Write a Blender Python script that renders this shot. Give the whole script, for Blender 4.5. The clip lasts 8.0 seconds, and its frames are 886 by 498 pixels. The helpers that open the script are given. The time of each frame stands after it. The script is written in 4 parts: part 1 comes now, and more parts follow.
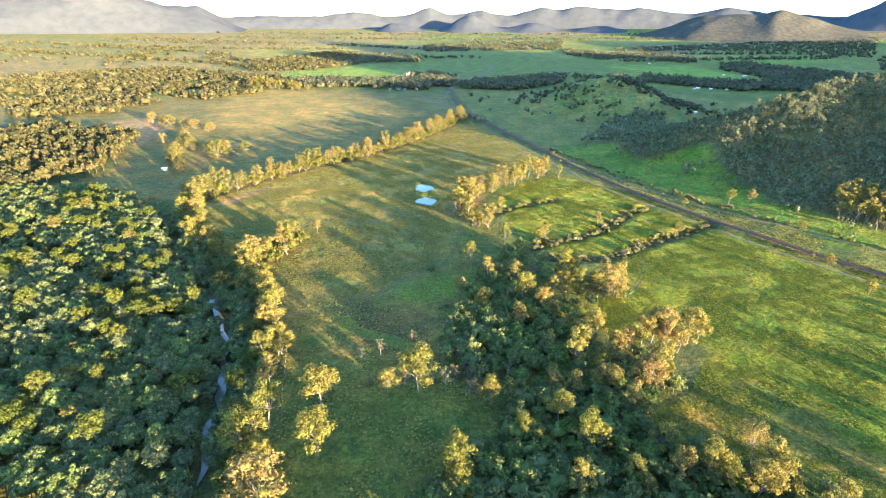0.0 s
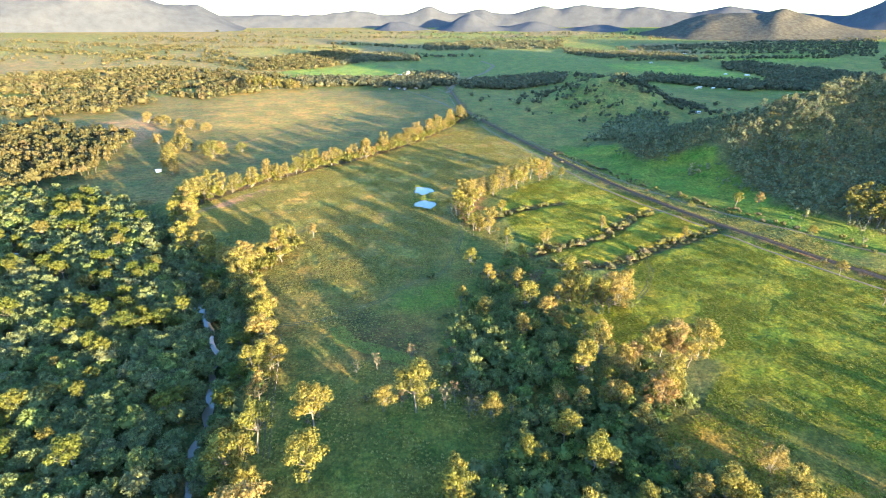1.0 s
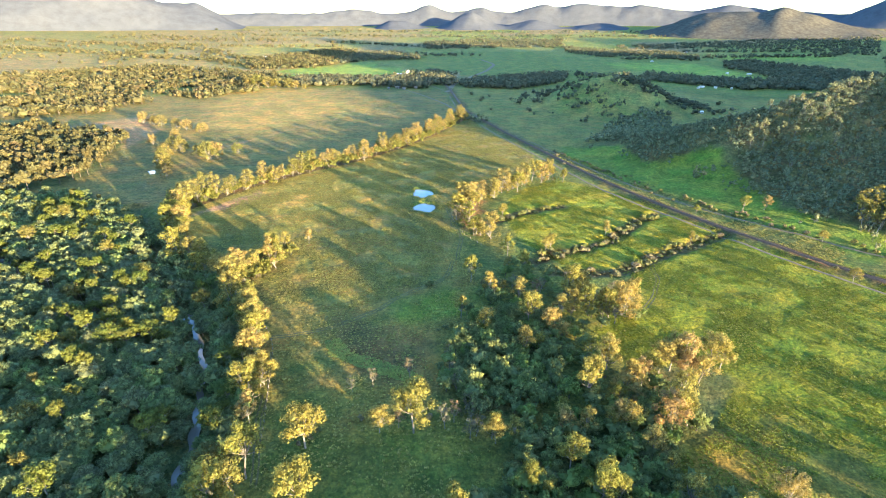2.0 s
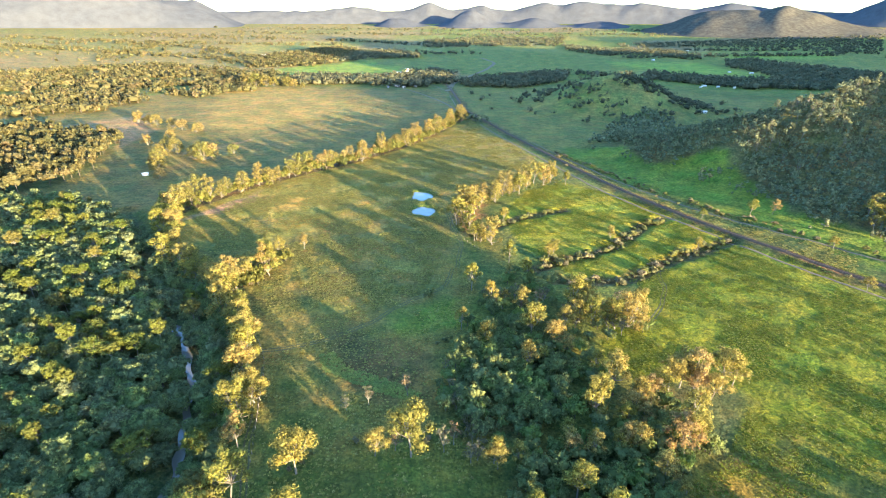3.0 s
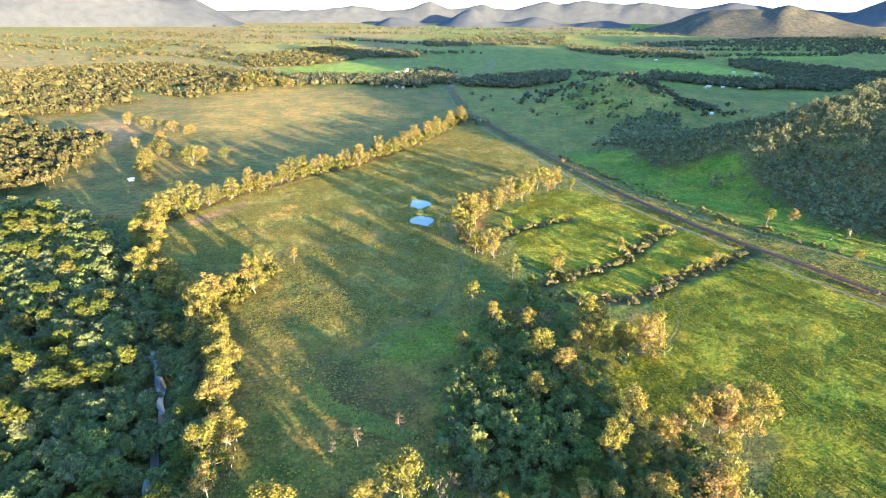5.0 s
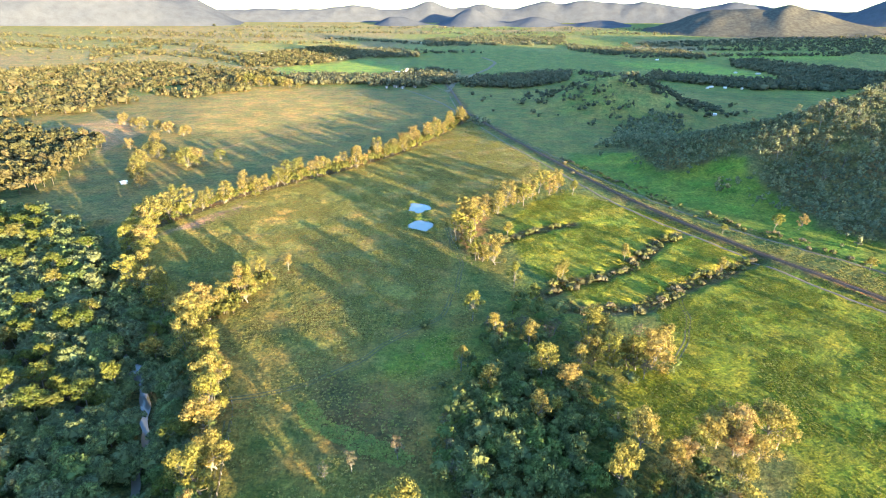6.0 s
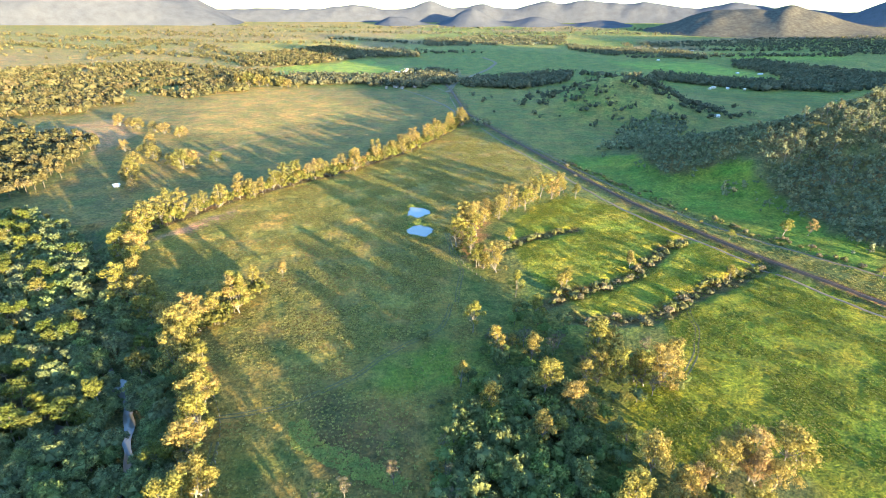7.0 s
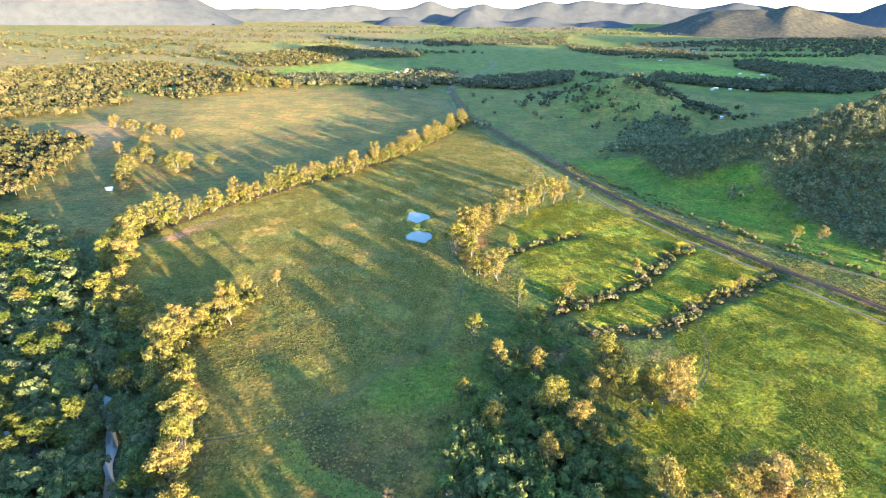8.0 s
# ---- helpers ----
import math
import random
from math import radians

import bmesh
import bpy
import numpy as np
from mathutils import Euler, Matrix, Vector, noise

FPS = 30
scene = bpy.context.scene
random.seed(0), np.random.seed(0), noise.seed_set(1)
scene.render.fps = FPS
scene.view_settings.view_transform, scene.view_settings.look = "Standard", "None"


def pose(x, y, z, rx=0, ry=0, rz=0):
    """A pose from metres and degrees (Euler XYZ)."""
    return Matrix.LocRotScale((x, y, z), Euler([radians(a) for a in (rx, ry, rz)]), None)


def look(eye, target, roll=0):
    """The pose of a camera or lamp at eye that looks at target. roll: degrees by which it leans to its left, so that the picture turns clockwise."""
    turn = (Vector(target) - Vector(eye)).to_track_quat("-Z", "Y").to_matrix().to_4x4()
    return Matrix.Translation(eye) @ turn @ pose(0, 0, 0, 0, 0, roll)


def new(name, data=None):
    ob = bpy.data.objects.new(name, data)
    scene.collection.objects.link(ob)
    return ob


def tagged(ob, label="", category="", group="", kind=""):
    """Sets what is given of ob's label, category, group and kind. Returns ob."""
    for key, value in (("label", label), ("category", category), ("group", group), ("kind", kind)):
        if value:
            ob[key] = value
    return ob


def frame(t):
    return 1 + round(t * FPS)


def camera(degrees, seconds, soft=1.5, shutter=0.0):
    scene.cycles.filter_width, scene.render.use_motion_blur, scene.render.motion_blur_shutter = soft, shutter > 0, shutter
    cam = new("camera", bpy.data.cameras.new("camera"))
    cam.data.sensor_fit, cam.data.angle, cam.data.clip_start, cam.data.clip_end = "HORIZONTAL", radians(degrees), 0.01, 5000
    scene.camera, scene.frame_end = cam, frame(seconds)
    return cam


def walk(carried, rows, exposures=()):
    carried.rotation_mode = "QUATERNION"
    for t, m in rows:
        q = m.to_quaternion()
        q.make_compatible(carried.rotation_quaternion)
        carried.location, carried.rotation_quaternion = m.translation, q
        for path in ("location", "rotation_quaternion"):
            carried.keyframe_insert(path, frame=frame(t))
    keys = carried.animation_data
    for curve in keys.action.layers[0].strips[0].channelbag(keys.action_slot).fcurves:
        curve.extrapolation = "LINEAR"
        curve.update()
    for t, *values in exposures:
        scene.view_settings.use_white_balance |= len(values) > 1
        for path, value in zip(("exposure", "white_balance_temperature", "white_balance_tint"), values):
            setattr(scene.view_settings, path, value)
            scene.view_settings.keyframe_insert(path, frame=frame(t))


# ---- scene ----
cam = camera(83.4, 8.0, 1.0)
METRES, EYE, TILT, LEAN, TURN = 77.04, 120.0, 0.0, 0.0, 0.0
ROWS = [
    (0.0, 0.0, 0.0, 0.0, 0.39, -24.14, -0.88),
    (0.5, 0.0014, 0.0647, -0.0003, 0.4, -24.2, -0.88),
    (1.0, 0.0027, 0.1291, -0.001, 0.4, -24.26, -0.88),
    (1.5, 0.0043, 0.193, -0.0017, 0.4, -24.31, -0.88),
    (3.0, 0.0055, 0.3881, 0.0064, 0.42, -24.61, -0.99),
    (3.5, 0.0073, 0.4514, 0.0058, 0.43, -24.64, -1.0),
    (4.0, 0.0094, 0.5146, 0.0051, 0.45, -24.66, -1.02),
    (4.5, 0.0112, 0.5774, 0.0043, 0.46, -24.67, -1.03),
    (6.0, 0.0153, 0.7619, 0.0037, 0.48, -24.74, -1.11),
    (6.5, 0.017, 0.8215, 0.0032, 0.5, -24.75, -1.14),
    (7.0, 0.0183, 0.8809, 0.0031, 0.52, -24.76, -1.17),
    (7.5, 0.0194, 0.9404, 0.0029, 0.55, -24.77, -1.19),
    (8.0, 0.0199, 0.9993, 0.0033, 0.56, -24.75, -1.21),
]
walk(cam, [(t, pose(0, 0, EYE, TILT, LEAN, TURN) @ pose(METRES * x, METRES * y, METRES * z, 90 + pitch, roll, yaw)) for t, x, y, z, yaw, pitch, roll in ROWS],
     exposures=[(0.0, 3.63, 5830, 11), (8.0, 3.63, 5830, 11)])

# ---- light: a low evening sun behind the camera, to its right ----
SUN_EL, SUN_AZ = 5.5, 137.0          # degrees; azimuth clockwise from +y
SUN_TO = Vector((math.sin(radians(SUN_AZ)) * math.cos(radians(SUN_EL)),
                 math.cos(radians(SUN_AZ)) * math.cos(radians(SUN_EL)), math.sin(radians(SUN_EL))))
sun = new("sun", bpy.data.lights.new("sun", "SUN"))
sun.data.energy, sun.data.angle, sun.data.color = 4.15, radians(0.6), (1.0, 0.74, 0.37)
sun.matrix_world = look(SUN_TO * 300, (0, 0, 0))
world = bpy.data.worlds.new("world")
scene.world = world
world.use_nodes = True
wt = world.node_tree
sky = wt.nodes.new("ShaderNodeTexSky")
sky.sky_type, sky.sun_disc = "NISHITA", False
sky.sun_elevation, sky.sun_rotation = radians(SUN_EL), radians(SUN_AZ)
sky.air_density, sky.dust_density, sky.ozone_density = 1.0, 0.7, 3.0
wt.links.new(sky.outputs[0], wt.nodes["Background"].inputs[0])
wt.nodes["Background"].inputs[1].default_value = 0.15

# ---- materials ----


def material(name):
    m = bpy.data.materials.new(name)
    m.use_nodes = True
    nt = m.node_tree
    for n in list(nt.nodes):
        nt.nodes.remove(n)
    out = nt.nodes.new("ShaderNodeOutputMaterial")
    return m, nt, out


def node(nt, kind, inputs=None, **props):
    n = nt.nodes.new(kind)
    for k, v in props.items():
        setattr(n, k, v)
    for k, v in (inputs or {}).items():
        if isinstance(v, bpy.types.NodeSocket):
            nt.links.new(v, n.inputs[k])
        else:
            n.inputs[k].default_value = v
    return n


def noise_tex(nt, scale, detail=3.0, rough=0.6, stretch=(1, 1, 1)):
    geo = node(nt, "ShaderNodeNewGeometry")
    mp = node(nt, "ShaderNodeMapping", {"Vector": geo.outputs["Position"], "Scale": stretch})
    return node(nt, "ShaderNodeTexNoise", {"Vector": mp.outputs[0], "Scale": scale, "Detail": detail, "Roughness": rough}).outputs["Fac"]


def ramp(nt, fac, stops):
    r = node(nt, "ShaderNodeValToRGB", {"Fac": fac})
    e = r.color_ramp.elements
    while len(e) < len(stops):
        e.new(0.5)
    for el, (p, c) in zip(e, stops):
        el.position, el.color = p, (*c, 1) if len(c) == 3 else c
    return r.outputs["Color"]


def mix(nt, fac, a, b, blend="MIX"):
    m = node(nt, "ShaderNodeMix", data_type="RGBA", blend_type=blend)
    for sock, v in ((m.inputs["Factor"], fac), (m.inputs["A"], a), (m.inputs["B"], b)):
        if isinstance(v, bpy.types.NodeSocket):
            nt.links.new(v, sock)
        else:
            sock.default_value = v if not isinstance(v, tuple) or len(v) == 4 else (*v, 1)
    return m.outputs["Result"]


def grey(v):
    return (v, v, v)


def surface(name, base, rough=0.9, scale=2.0, vary=0.35, bump=0.0, metal=0.0, spec=0.3):
    """Plain worn surface: base colour broken at two scales, with fine relief."""
    m, nt, out = material(name)
    a = noise_tex(nt, scale, 4)
    b = noise_tex(nt, scale * 9, 3)
    c = mix(nt, 1.0, base, ramp(nt, a, [(0.25, grey(1 - vary)), (0.75, grey(1 + vary * 0.6))]), "MULTIPLY")
    c = mix(nt, 1.0, c, ramp(nt, b, [(0.3, grey(1 - vary * 0.6)), (0.7, grey(1 + vary * 0.4))]), "MULTIPLY")
    bs = node(nt, "ShaderNodeBsdfPrincipled", {"Base Color": c, "Roughness": rough, "Metallic": metal, "Specular IOR Level": spec})
    if bump:
        bp = node(nt, "ShaderNodeBump", {"Height": b, "Strength": 0.6, "Distance": bump})
        nt.links.new(bp.outputs[0], bs.inputs["Normal"])
    nt.links.new(bs.outputs[0], out.inputs[0])
    return m


def foliage(name, stops, thin=0.35, fine=0.35):
    """Leaves: tone by tree (tint attribute plus object), by leaf, and light through the blade."""
    m, nt, out = material(name)
    att = node(nt, "ShaderNodeAttribute", attribute_name="tint")
    info = node(nt, "ShaderNodeObjectInfo")
    s = node(nt, "ShaderNodeMath", {0: att.outputs["Fac"], 1: info.outputs["Random"]}, operation="ADD")
    f = node(nt, "ShaderNodeMath", {0: s.outputs[0]}, operation="FRACT")
    c = ramp(nt, f.outputs[0], [(p, tuple(0.66 * q for q in col)) for p, col in stops])
    geo = node(nt, "ShaderNodeNewGeometry")
    c = mix(nt, 1.0, c, ramp(nt, geo.outputs["Random Per Island"], [(0.0, grey(1 - fine)), (1.0, grey(1 + fine))]), "MULTIPLY")
    c = mix(nt, 1.0, c, ramp(nt, noise_tex(nt, 0.25, 2), [(0.3, (0.8, 0.85, 0.9)), (0.7, (1.15, 1.1, 0.95))]), "MULTIPLY")
    d = node(nt, "ShaderNodeBsdfPrincipled", {"Base Color": c, "Roughness": 0.7, "Specular IOR Level": 0.08})
    t = node(nt, "ShaderNodeBsdfTranslucent", {"Color": c})
    mx = node(nt, "ShaderNodeMixShader", {0: thin, 1: d.outputs[0], 2: t.outputs[0]})
    nt.links.new(mx.outputs[0], out.inputs[0])
    return m


GUM_LEAF = foliage("gum_leaves", [(0.0, (0.27, 0.25, 0.06)), (0.3, (0.35, 0.28, 0.085)), (0.55, (0.24, 0.24, 0.055)), (0.8, (0.33, 0.275, 0.07)), (1.0, (0.38, 0.275, 0.105))], 0.42, 0.45)
ROW_LEAF = foliage("tree_row_leaves", [(0.0, (0.22, 0.205, 0.06)), (0.3, (0.31, 0.24, 0.085)), (0.55, (0.19, 0.19, 0.055)), (0.8, (0.28, 0.225, 0.07)), (1.0, (0.34, 0.245, 0.10))], 0.4, 0.5)
BROWN_LEAF = foliage("dry_brown_leaves", [(0.0, (0.37, 0.27, 0.11)), (0.5, (0.32, 0.26, 0.09)), (1.0, (0.38, 0.25, 0.11))], 0.4)
GREY_LEAF = foliage("grey_leaves", [(0.0, (0.17, 0.16, 0.11)), (0.6, (0.19, 0.17, 0.11)), (1.0, (0.22, 0.16, 0.10))])
FOREST_LEAF = foliage("dense_forest_leaves", [(0.0, (0.19, 0.235, 0.10)), (0.3, (0.22, 0.255, 0.115)), (0.55, (0.19, 0.26, 0.085)), (0.8, (0.23, 0.25, 0.13)), (1.0, (0.175, 0.22, 0.10))], 0.45, 0.4)
CANOPY_LEAF = foliage("canopy_leaves", [(0.0, (0.13, 0.16, 0.035)), (0.4, (0.18, 0.185, 0.045)), (0.7, (0.13, 0.165, 0.035)), (1.0, (0.20, 0.175, 0.055))], 0.4)
HILL_LEAF = foliage("hill_forest_leaves", [(0.0, (0.215, 0.24, 0.14)), (0.5, (0.255, 0.27, 0.155)), (0.8, (0.30, 0.285, 0.15)), (1.0, (0.20, 0.22, 0.135))], 0.42, 0.5)
WOOD_LEAF = foliage("far_wood_leaves", [(0.0, (0.12, 0.135, 0.085)), (0.5, (0.145, 0.145, 0.085)), (0.8, (0.17, 0.155, 0.09)), (1.0, (0.125, 0.14, 0.09))], 0.35)
THICKET_LEAF = foliage("thicket_leaves", [(0.0, (0.20, 0.24, 0.09)), (0.3, (0.23, 0.26, 0.10)), (0.55, (0.20, 0.28, 0.07)), (0.8, (0.22, 0.24, 0.10)), (1.0, (0.175, 0.22, 0.085))], 0.45)
# warmer than the far wood leaves: golden sunlight put into the colour
BLOCK_LEAF = foliage("woodland_leaves", [(0.0, (0.105, 0.11, 0.05)), (0.4, (0.16, 0.138, 0.062)), (0.7, (0.12, 0.118, 0.05)), (1.0, (0.18, 0.14, 0.07))], 0.35, 0.5)
HEDGE_LEAF = foliage("hedge_leaves", [(0.0, (0.13, 0.15, 0.04)), (0.5, (0.19, 0.18, 0.045)), (1.0, (0.14, 0.16, 0.05))], 0.4)
SHRUB_LEAF = foliage("shrub_leaves", [(0.0, (0.17, 0.19, 0.06)), (0.4, (0.30, 0.24, 0.15)), (0.7, (0.15, 0.18, 0.06)), (1.0, (0.25, 0.23, 0.08))])
BLADE = foliage("grass_blades", [(0.0, (0.19, 0.23, 0.025)), (0.5, (0.22, 0.235, 0.025)), (0.8, (0.27, 0.25, 0.04)), (1.0, (0.17, 0.215, 0.025))], thin=0.45)
LILY = foliage("broad_weed_leaves", [(0.0, (0.26, 0.30, 0.07)), (1.0, (0.30, 0.33, 0.08))])
DRY_BLADE = foliage("dry_grass_blades", [(0.0, (0.44, 0.38, 0.11)), (0.5, (0.37, 0.345, 0.09)), (1.0, (0.47, 0.38, 0.14))], thin=0.5)
STRAW_BLADE = foliage("straw_tipped_grass_blades", [(0.0, (0.34, 0.33, 0.07)), (0.5, (0.29, 0.31, 0.055)), (1.0, (0.38, 0.34, 0.10))], thin=0.45)
BARK = surface("pale_gum_bark", (0.17, 0.15, 0.12), 0.85, 0.8, 0.35, 0.03)
DARK_BARK = surface("dark_bark", (0.09, 0.075, 0.055), 0.9, 0.8, 0.4, 0.03)
TRACK = surface("pale_dirt_track", (0.14, 0.108, 0.062), 0.95, 0.2, 0.35, 0.08)
FAINT = surface("worn_grass_track", (0.10, 0.09, 0.034), 0.95, 0.3, 0.4, 0.08)
BALLAST = surface("brown_rail_ballast", (0.10, 0.06, 0.036), 0.95, 0.6, 0.45, 0.08)
STEEL = surface("rusty_rail_steel", (0.08, 0.055, 0.04), 0.75, 3.0, 0.3, 0.0, 0.1)
TIMBER = surface("weathered_grey_timber", (0.22, 0.19, 0.16), 0.9, 3.0, 0.4, 0.02)
WHITE_METAL = surface("white_painted_sheet_metal", (0.62, 0.57, 0.5), 0.5, 0.4, 0.12)
GREY_METAL = surface("galvanised_roof_sheet", (0.5, 0.52, 0.54), 0.45, 0.5, 0.2, 0.0, 0.3)
WALL_PAINT = surface("cream_weatherboard", (0.5, 0.44, 0.35), 0.8, 0.5, 0.15)
DARK_GLASS = surface("dark_window_glass", (0.03, 0.035, 0.04), 0.12, 1.0, 0.1, 0.0, 0.0, 0.6)


def ground_material():
    m, nt, out = material("grass_and_soil")
    att = node(nt, "ShaderNodeAttribute", attribute_name="cover")
    big = noise_tex(nt, 0.018, 5, 0.6)
    mid = noise_tex(nt, 0.16, 5, 0.65)
    fine = noise_tex(nt, 1.3, 4, 0.7)
    c = att.outputs["Color"]
    c = mix(nt, 1.0, c, ramp(nt, big, [(0.3, (0.80, 0.88, 0.80)), (0.7, (1.18, 1.08, 1.1))]), "MULTIPLY")
    c = mix(nt, 1.0, c, ramp(nt, mid, [(0.32, (0.62, 0.70, 0.62)), (0.68, (1.34, 1.26, 1.28))]), "MULTIPLY")
    c = mix(nt, 1.0, c, ramp(nt, fine, [(0.32, (0.62, 0.66, 0.62)), (0.68, (1.36, 1.32, 1.28))]), "MULTIPLY")
    clod = noise_tex(nt, 0.6, 4, 0.65)
    c = mix(nt, 1.0, c, ramp(nt, clod, [(0.36, (0.66, 0.7, 0.68)), (0.64, (1.32, 1.26, 1.2))]), "MULTIPLY")
    band = noise_tex(nt, 0.035, 3, 0.55)
    clump = noise_tex(nt, 0.42, 5, 0.7)
    both = node(nt, "ShaderNodeMath", {0: band, 1: clump}, operation="ADD")
    half = node(nt, "ShaderNodeMath", {0: both.outputs[0], 1: 0.5}, operation="MULTIPLY")
    straw = ramp(nt, half.outputs[0], [(0.46, (0.92, 0.94, 0.92)), (0.56, (1.5, 1.28, 1.1))])
    c = mix(nt, 1.0, c, straw, "MULTIPLY")
    hue = noise_tex(nt, 0.05, 4, 0.6)
    c = mix(nt, 1.0, c, ramp(nt, hue, [(0.35, (1.18, 0.97, 0.95)), (0.65, (0.84, 1.04, 0.92))]), "MULTIPLY")
    b1 = node(nt, "ShaderNodeBump", {"Height": mid, "Strength": 0.8, "Distance": 1.2})
    b0 = node(nt, "ShaderNodeBump", {"Height": clod, "Strength": 1.0, "Distance": 1.6, "Normal": b1.outputs[0]})
    b2 = node(nt, "ShaderNodeBump", {"Height": fine, "Strength": 0.9, "Distance": 0.45, "Normal": b0.outputs[0]})
    bs = node(nt, "ShaderNodeBsdfPrincipled", {"Base Color": c, "Roughness": 0.95, "Specular IOR Level": 0.15, "Normal": b2.outputs[0]})
    nt.links.new(bs.outputs[0], out.inputs[0])
    return m


def water_material():
    m, nt, out = material("still_muddy_water")
    n = noise_tex(nt, 0.8, 2)
    bp = node(nt, "ShaderNodeBump", {"Height": n, "Strength": 0.08, "Distance": 0.05})
    bs = node(nt, "ShaderNodeBsdfPrincipled", {"Base Color": (0.15, 0.14, 0.115, 1), "Roughness": 0.12, "IOR": 1.33, "Normal": bp.outputs[0]})
    bs.inputs["Specular IOR Level"].default_value = 0.8
    nt.links.new(bs.outputs[0], out.inputs[0])
    return m


GROUND, WATER = ground_material(), water_material()
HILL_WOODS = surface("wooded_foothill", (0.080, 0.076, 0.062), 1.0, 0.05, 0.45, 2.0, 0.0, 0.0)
# distant haze put into the base colour: paler, bluer, little contrast
HAZE_BLUE_FOREST = surface("haze_blue_forested_slopes", (0.072, 0.078, 0.088), 1.0, 0.02, 0.18, 2.0, 0.0, 0.0)

# ---- mesh building ----
rng = np.random.default_rng(7)


def mesh_from(name, verts, faces, mats, face_mat=None, tint=None, smooth=False):
    """faces: an (n, 3) or (n, 4) array, or a list of such arrays."""
    groups = [f for f in (faces if isinstance(faces, list) else [faces]) if len(f)]
    me = bpy.data.meshes.new(name)
    loops = np.concatenate([np.asarray(f, np.int32).ravel() for f in groups])
    totals = np.concatenate([np.full(len(f), np.asarray(f).shape[1], np.int32) for f in groups])
    starts = np.concatenate([[0], np.cumsum(totals)[:-1]]).astype(np.int32)
    me.vertices.add(len(verts))
    me.vertices.foreach_set("co", np.asarray(verts, np.float32).ravel())
    me.loops.add(len(loops))
    me.loops.foreach_set("vertex_index", loops)
    me.polygons.add(len(totals))
    me.polygons.foreach_set("loop_start", starts)
    for mt in (mats if isinstance(mats, (list, tuple)) else [mats]):
        me.materials.append(mt)
    if face_mat is not None:
        me.polygons.foreach_set("material_index", np.asarray(face_mat, np.int32))
    me.polygons.foreach_set("use_smooth", np.full(len(totals), smooth))
    if tint is not None:
        me.attributes.new("tint", "FLOAT", "POINT").data.foreach_set("value", np.asarray(tint, np.float32))
    me.update(calc_edges=True)
    me.validate()
    return me


def part(name, mesh, parent, label=""):
    ob = new(name, mesh)
    ob.parent = parent
    return tagged(ob, label)


class Soup:
    """Collects vertices and faces of several pieces."""

    def __init__(self):
        self.v, self.f3, self.f4, self.n = [], [], [], 0

    def add(self, v, f3=None, f4=None):
        self.v.append(np.asarray(v, float))
        if f3 is not None and len(f3):
            self.f3.append(np.asarray(f3) + self.n)
        if f4 is not None and len(f4):
            self.f4.append(np.asarray(f4) + self.n)
        self.n += len(v)
        return self

    def arrays(self):
        f3 = np.concatenate(self.f3) if self.f3 else np.zeros((0, 3), int)
        f4 = np.concatenate(self.f4) if self.f4 else np.zeros((0, 4), int)
        return np.concatenate(self.v), f3, f4

    def mesh(self, name, mats, smooth=False):
        v, f3, f4 = self.arrays()
        return mesh_from(name, v, [f3, f4], mats, smooth=smooth)


def unit(v):
    return v / np.maximum(np.linalg.norm(v, axis=-1, keepdims=True), 1e-9)


def tube(soup, pts, radii, sides=6):
    pts = np.asarray(pts, float)
    v = []
    for i, p in enumerate(pts):
        d = unit(pts[min(i + 1, len(pts) - 1)] - pts[max(i - 1, 0)])
        a = unit(np.cross(d, (0.3, 1, 0.1)))
        b = np.cross(d, a)
        for k in range(sides):
            w = 2 * math.pi * k / sides
            v.append(p + radii[i] * (math.cos(w) * a + math.sin(w) * b))
    f = [(i * sides + k, i * sides + (k + 1) % sides, (i + 1) * sides + (k + 1) % sides, (i + 1) * sides + k)
         for i in range(len(pts) - 1) for k in range(sides)]
    soup.add(v, f4=f)


def box(soup, c, s, rz=0.0):
    c, h = np.asarray(c, float), np.asarray(s, float) / 2
    v = np.array([[x, y, z] for x in (-1, 1) for y in (-1, 1) for z in (-1, 1)]) * h
    r = np.array([[math.cos(rz), -math.sin(rz), 0], [math.sin(rz), math.cos(rz), 0], [0, 0, 1]])
    soup.add(v @ r.T + c, f4=[(0, 1, 3, 2), (4, 6, 7, 5), (0, 4, 5, 1), (2, 3, 7, 6), (0, 2, 6, 4), (1, 5, 7, 3)])


def leaves(soup, centres, radii, count, size, r, flat=0.75, jitter=0.4, tri=False):
    """Leaf sprays on the shells of clumps, mostly facing outward."""
    for c, rad in zip(centres, radii):
        n = max(4, int(count * (rad / np.mean(radii)) ** 2))
        d = unit(r.normal(size=(n, 3)) + (0, 0, 0.25))
        p = c + d * rad * r.uniform(0.62, 1.08, (n, 1)) * (1, 1, flat)
        nrm = unit(d + jitter * r.normal(size=(n, 3)))
        a = unit(np.cross(nrm, r.normal(size=(n, 3))))
        b = np.cross(nrm, a)
        s = size * r.uniform(0.6, 1.3, (n, 1))
        w = s * r.uniform(0.45, 0.8, (n, 1))
        if tri:
            v = np.stack([p - a * s, p + a * s * 0.8 - b * w, p + a * s * 0.6 + b * w * 1.3], 1).reshape(-1, 3)
            soup.add(v, f3=np.arange(n * 3).reshape(n, 3))
        else:
            v = np.stack([p - a * s, p - b * w + nrm * 0.1 * s, p + a * s, p + b * w - nrm * 0.1 * s], 1).reshape(-1, 3)
            soup.add(v, f4=np.arange(n * 4).reshape(n, 4))


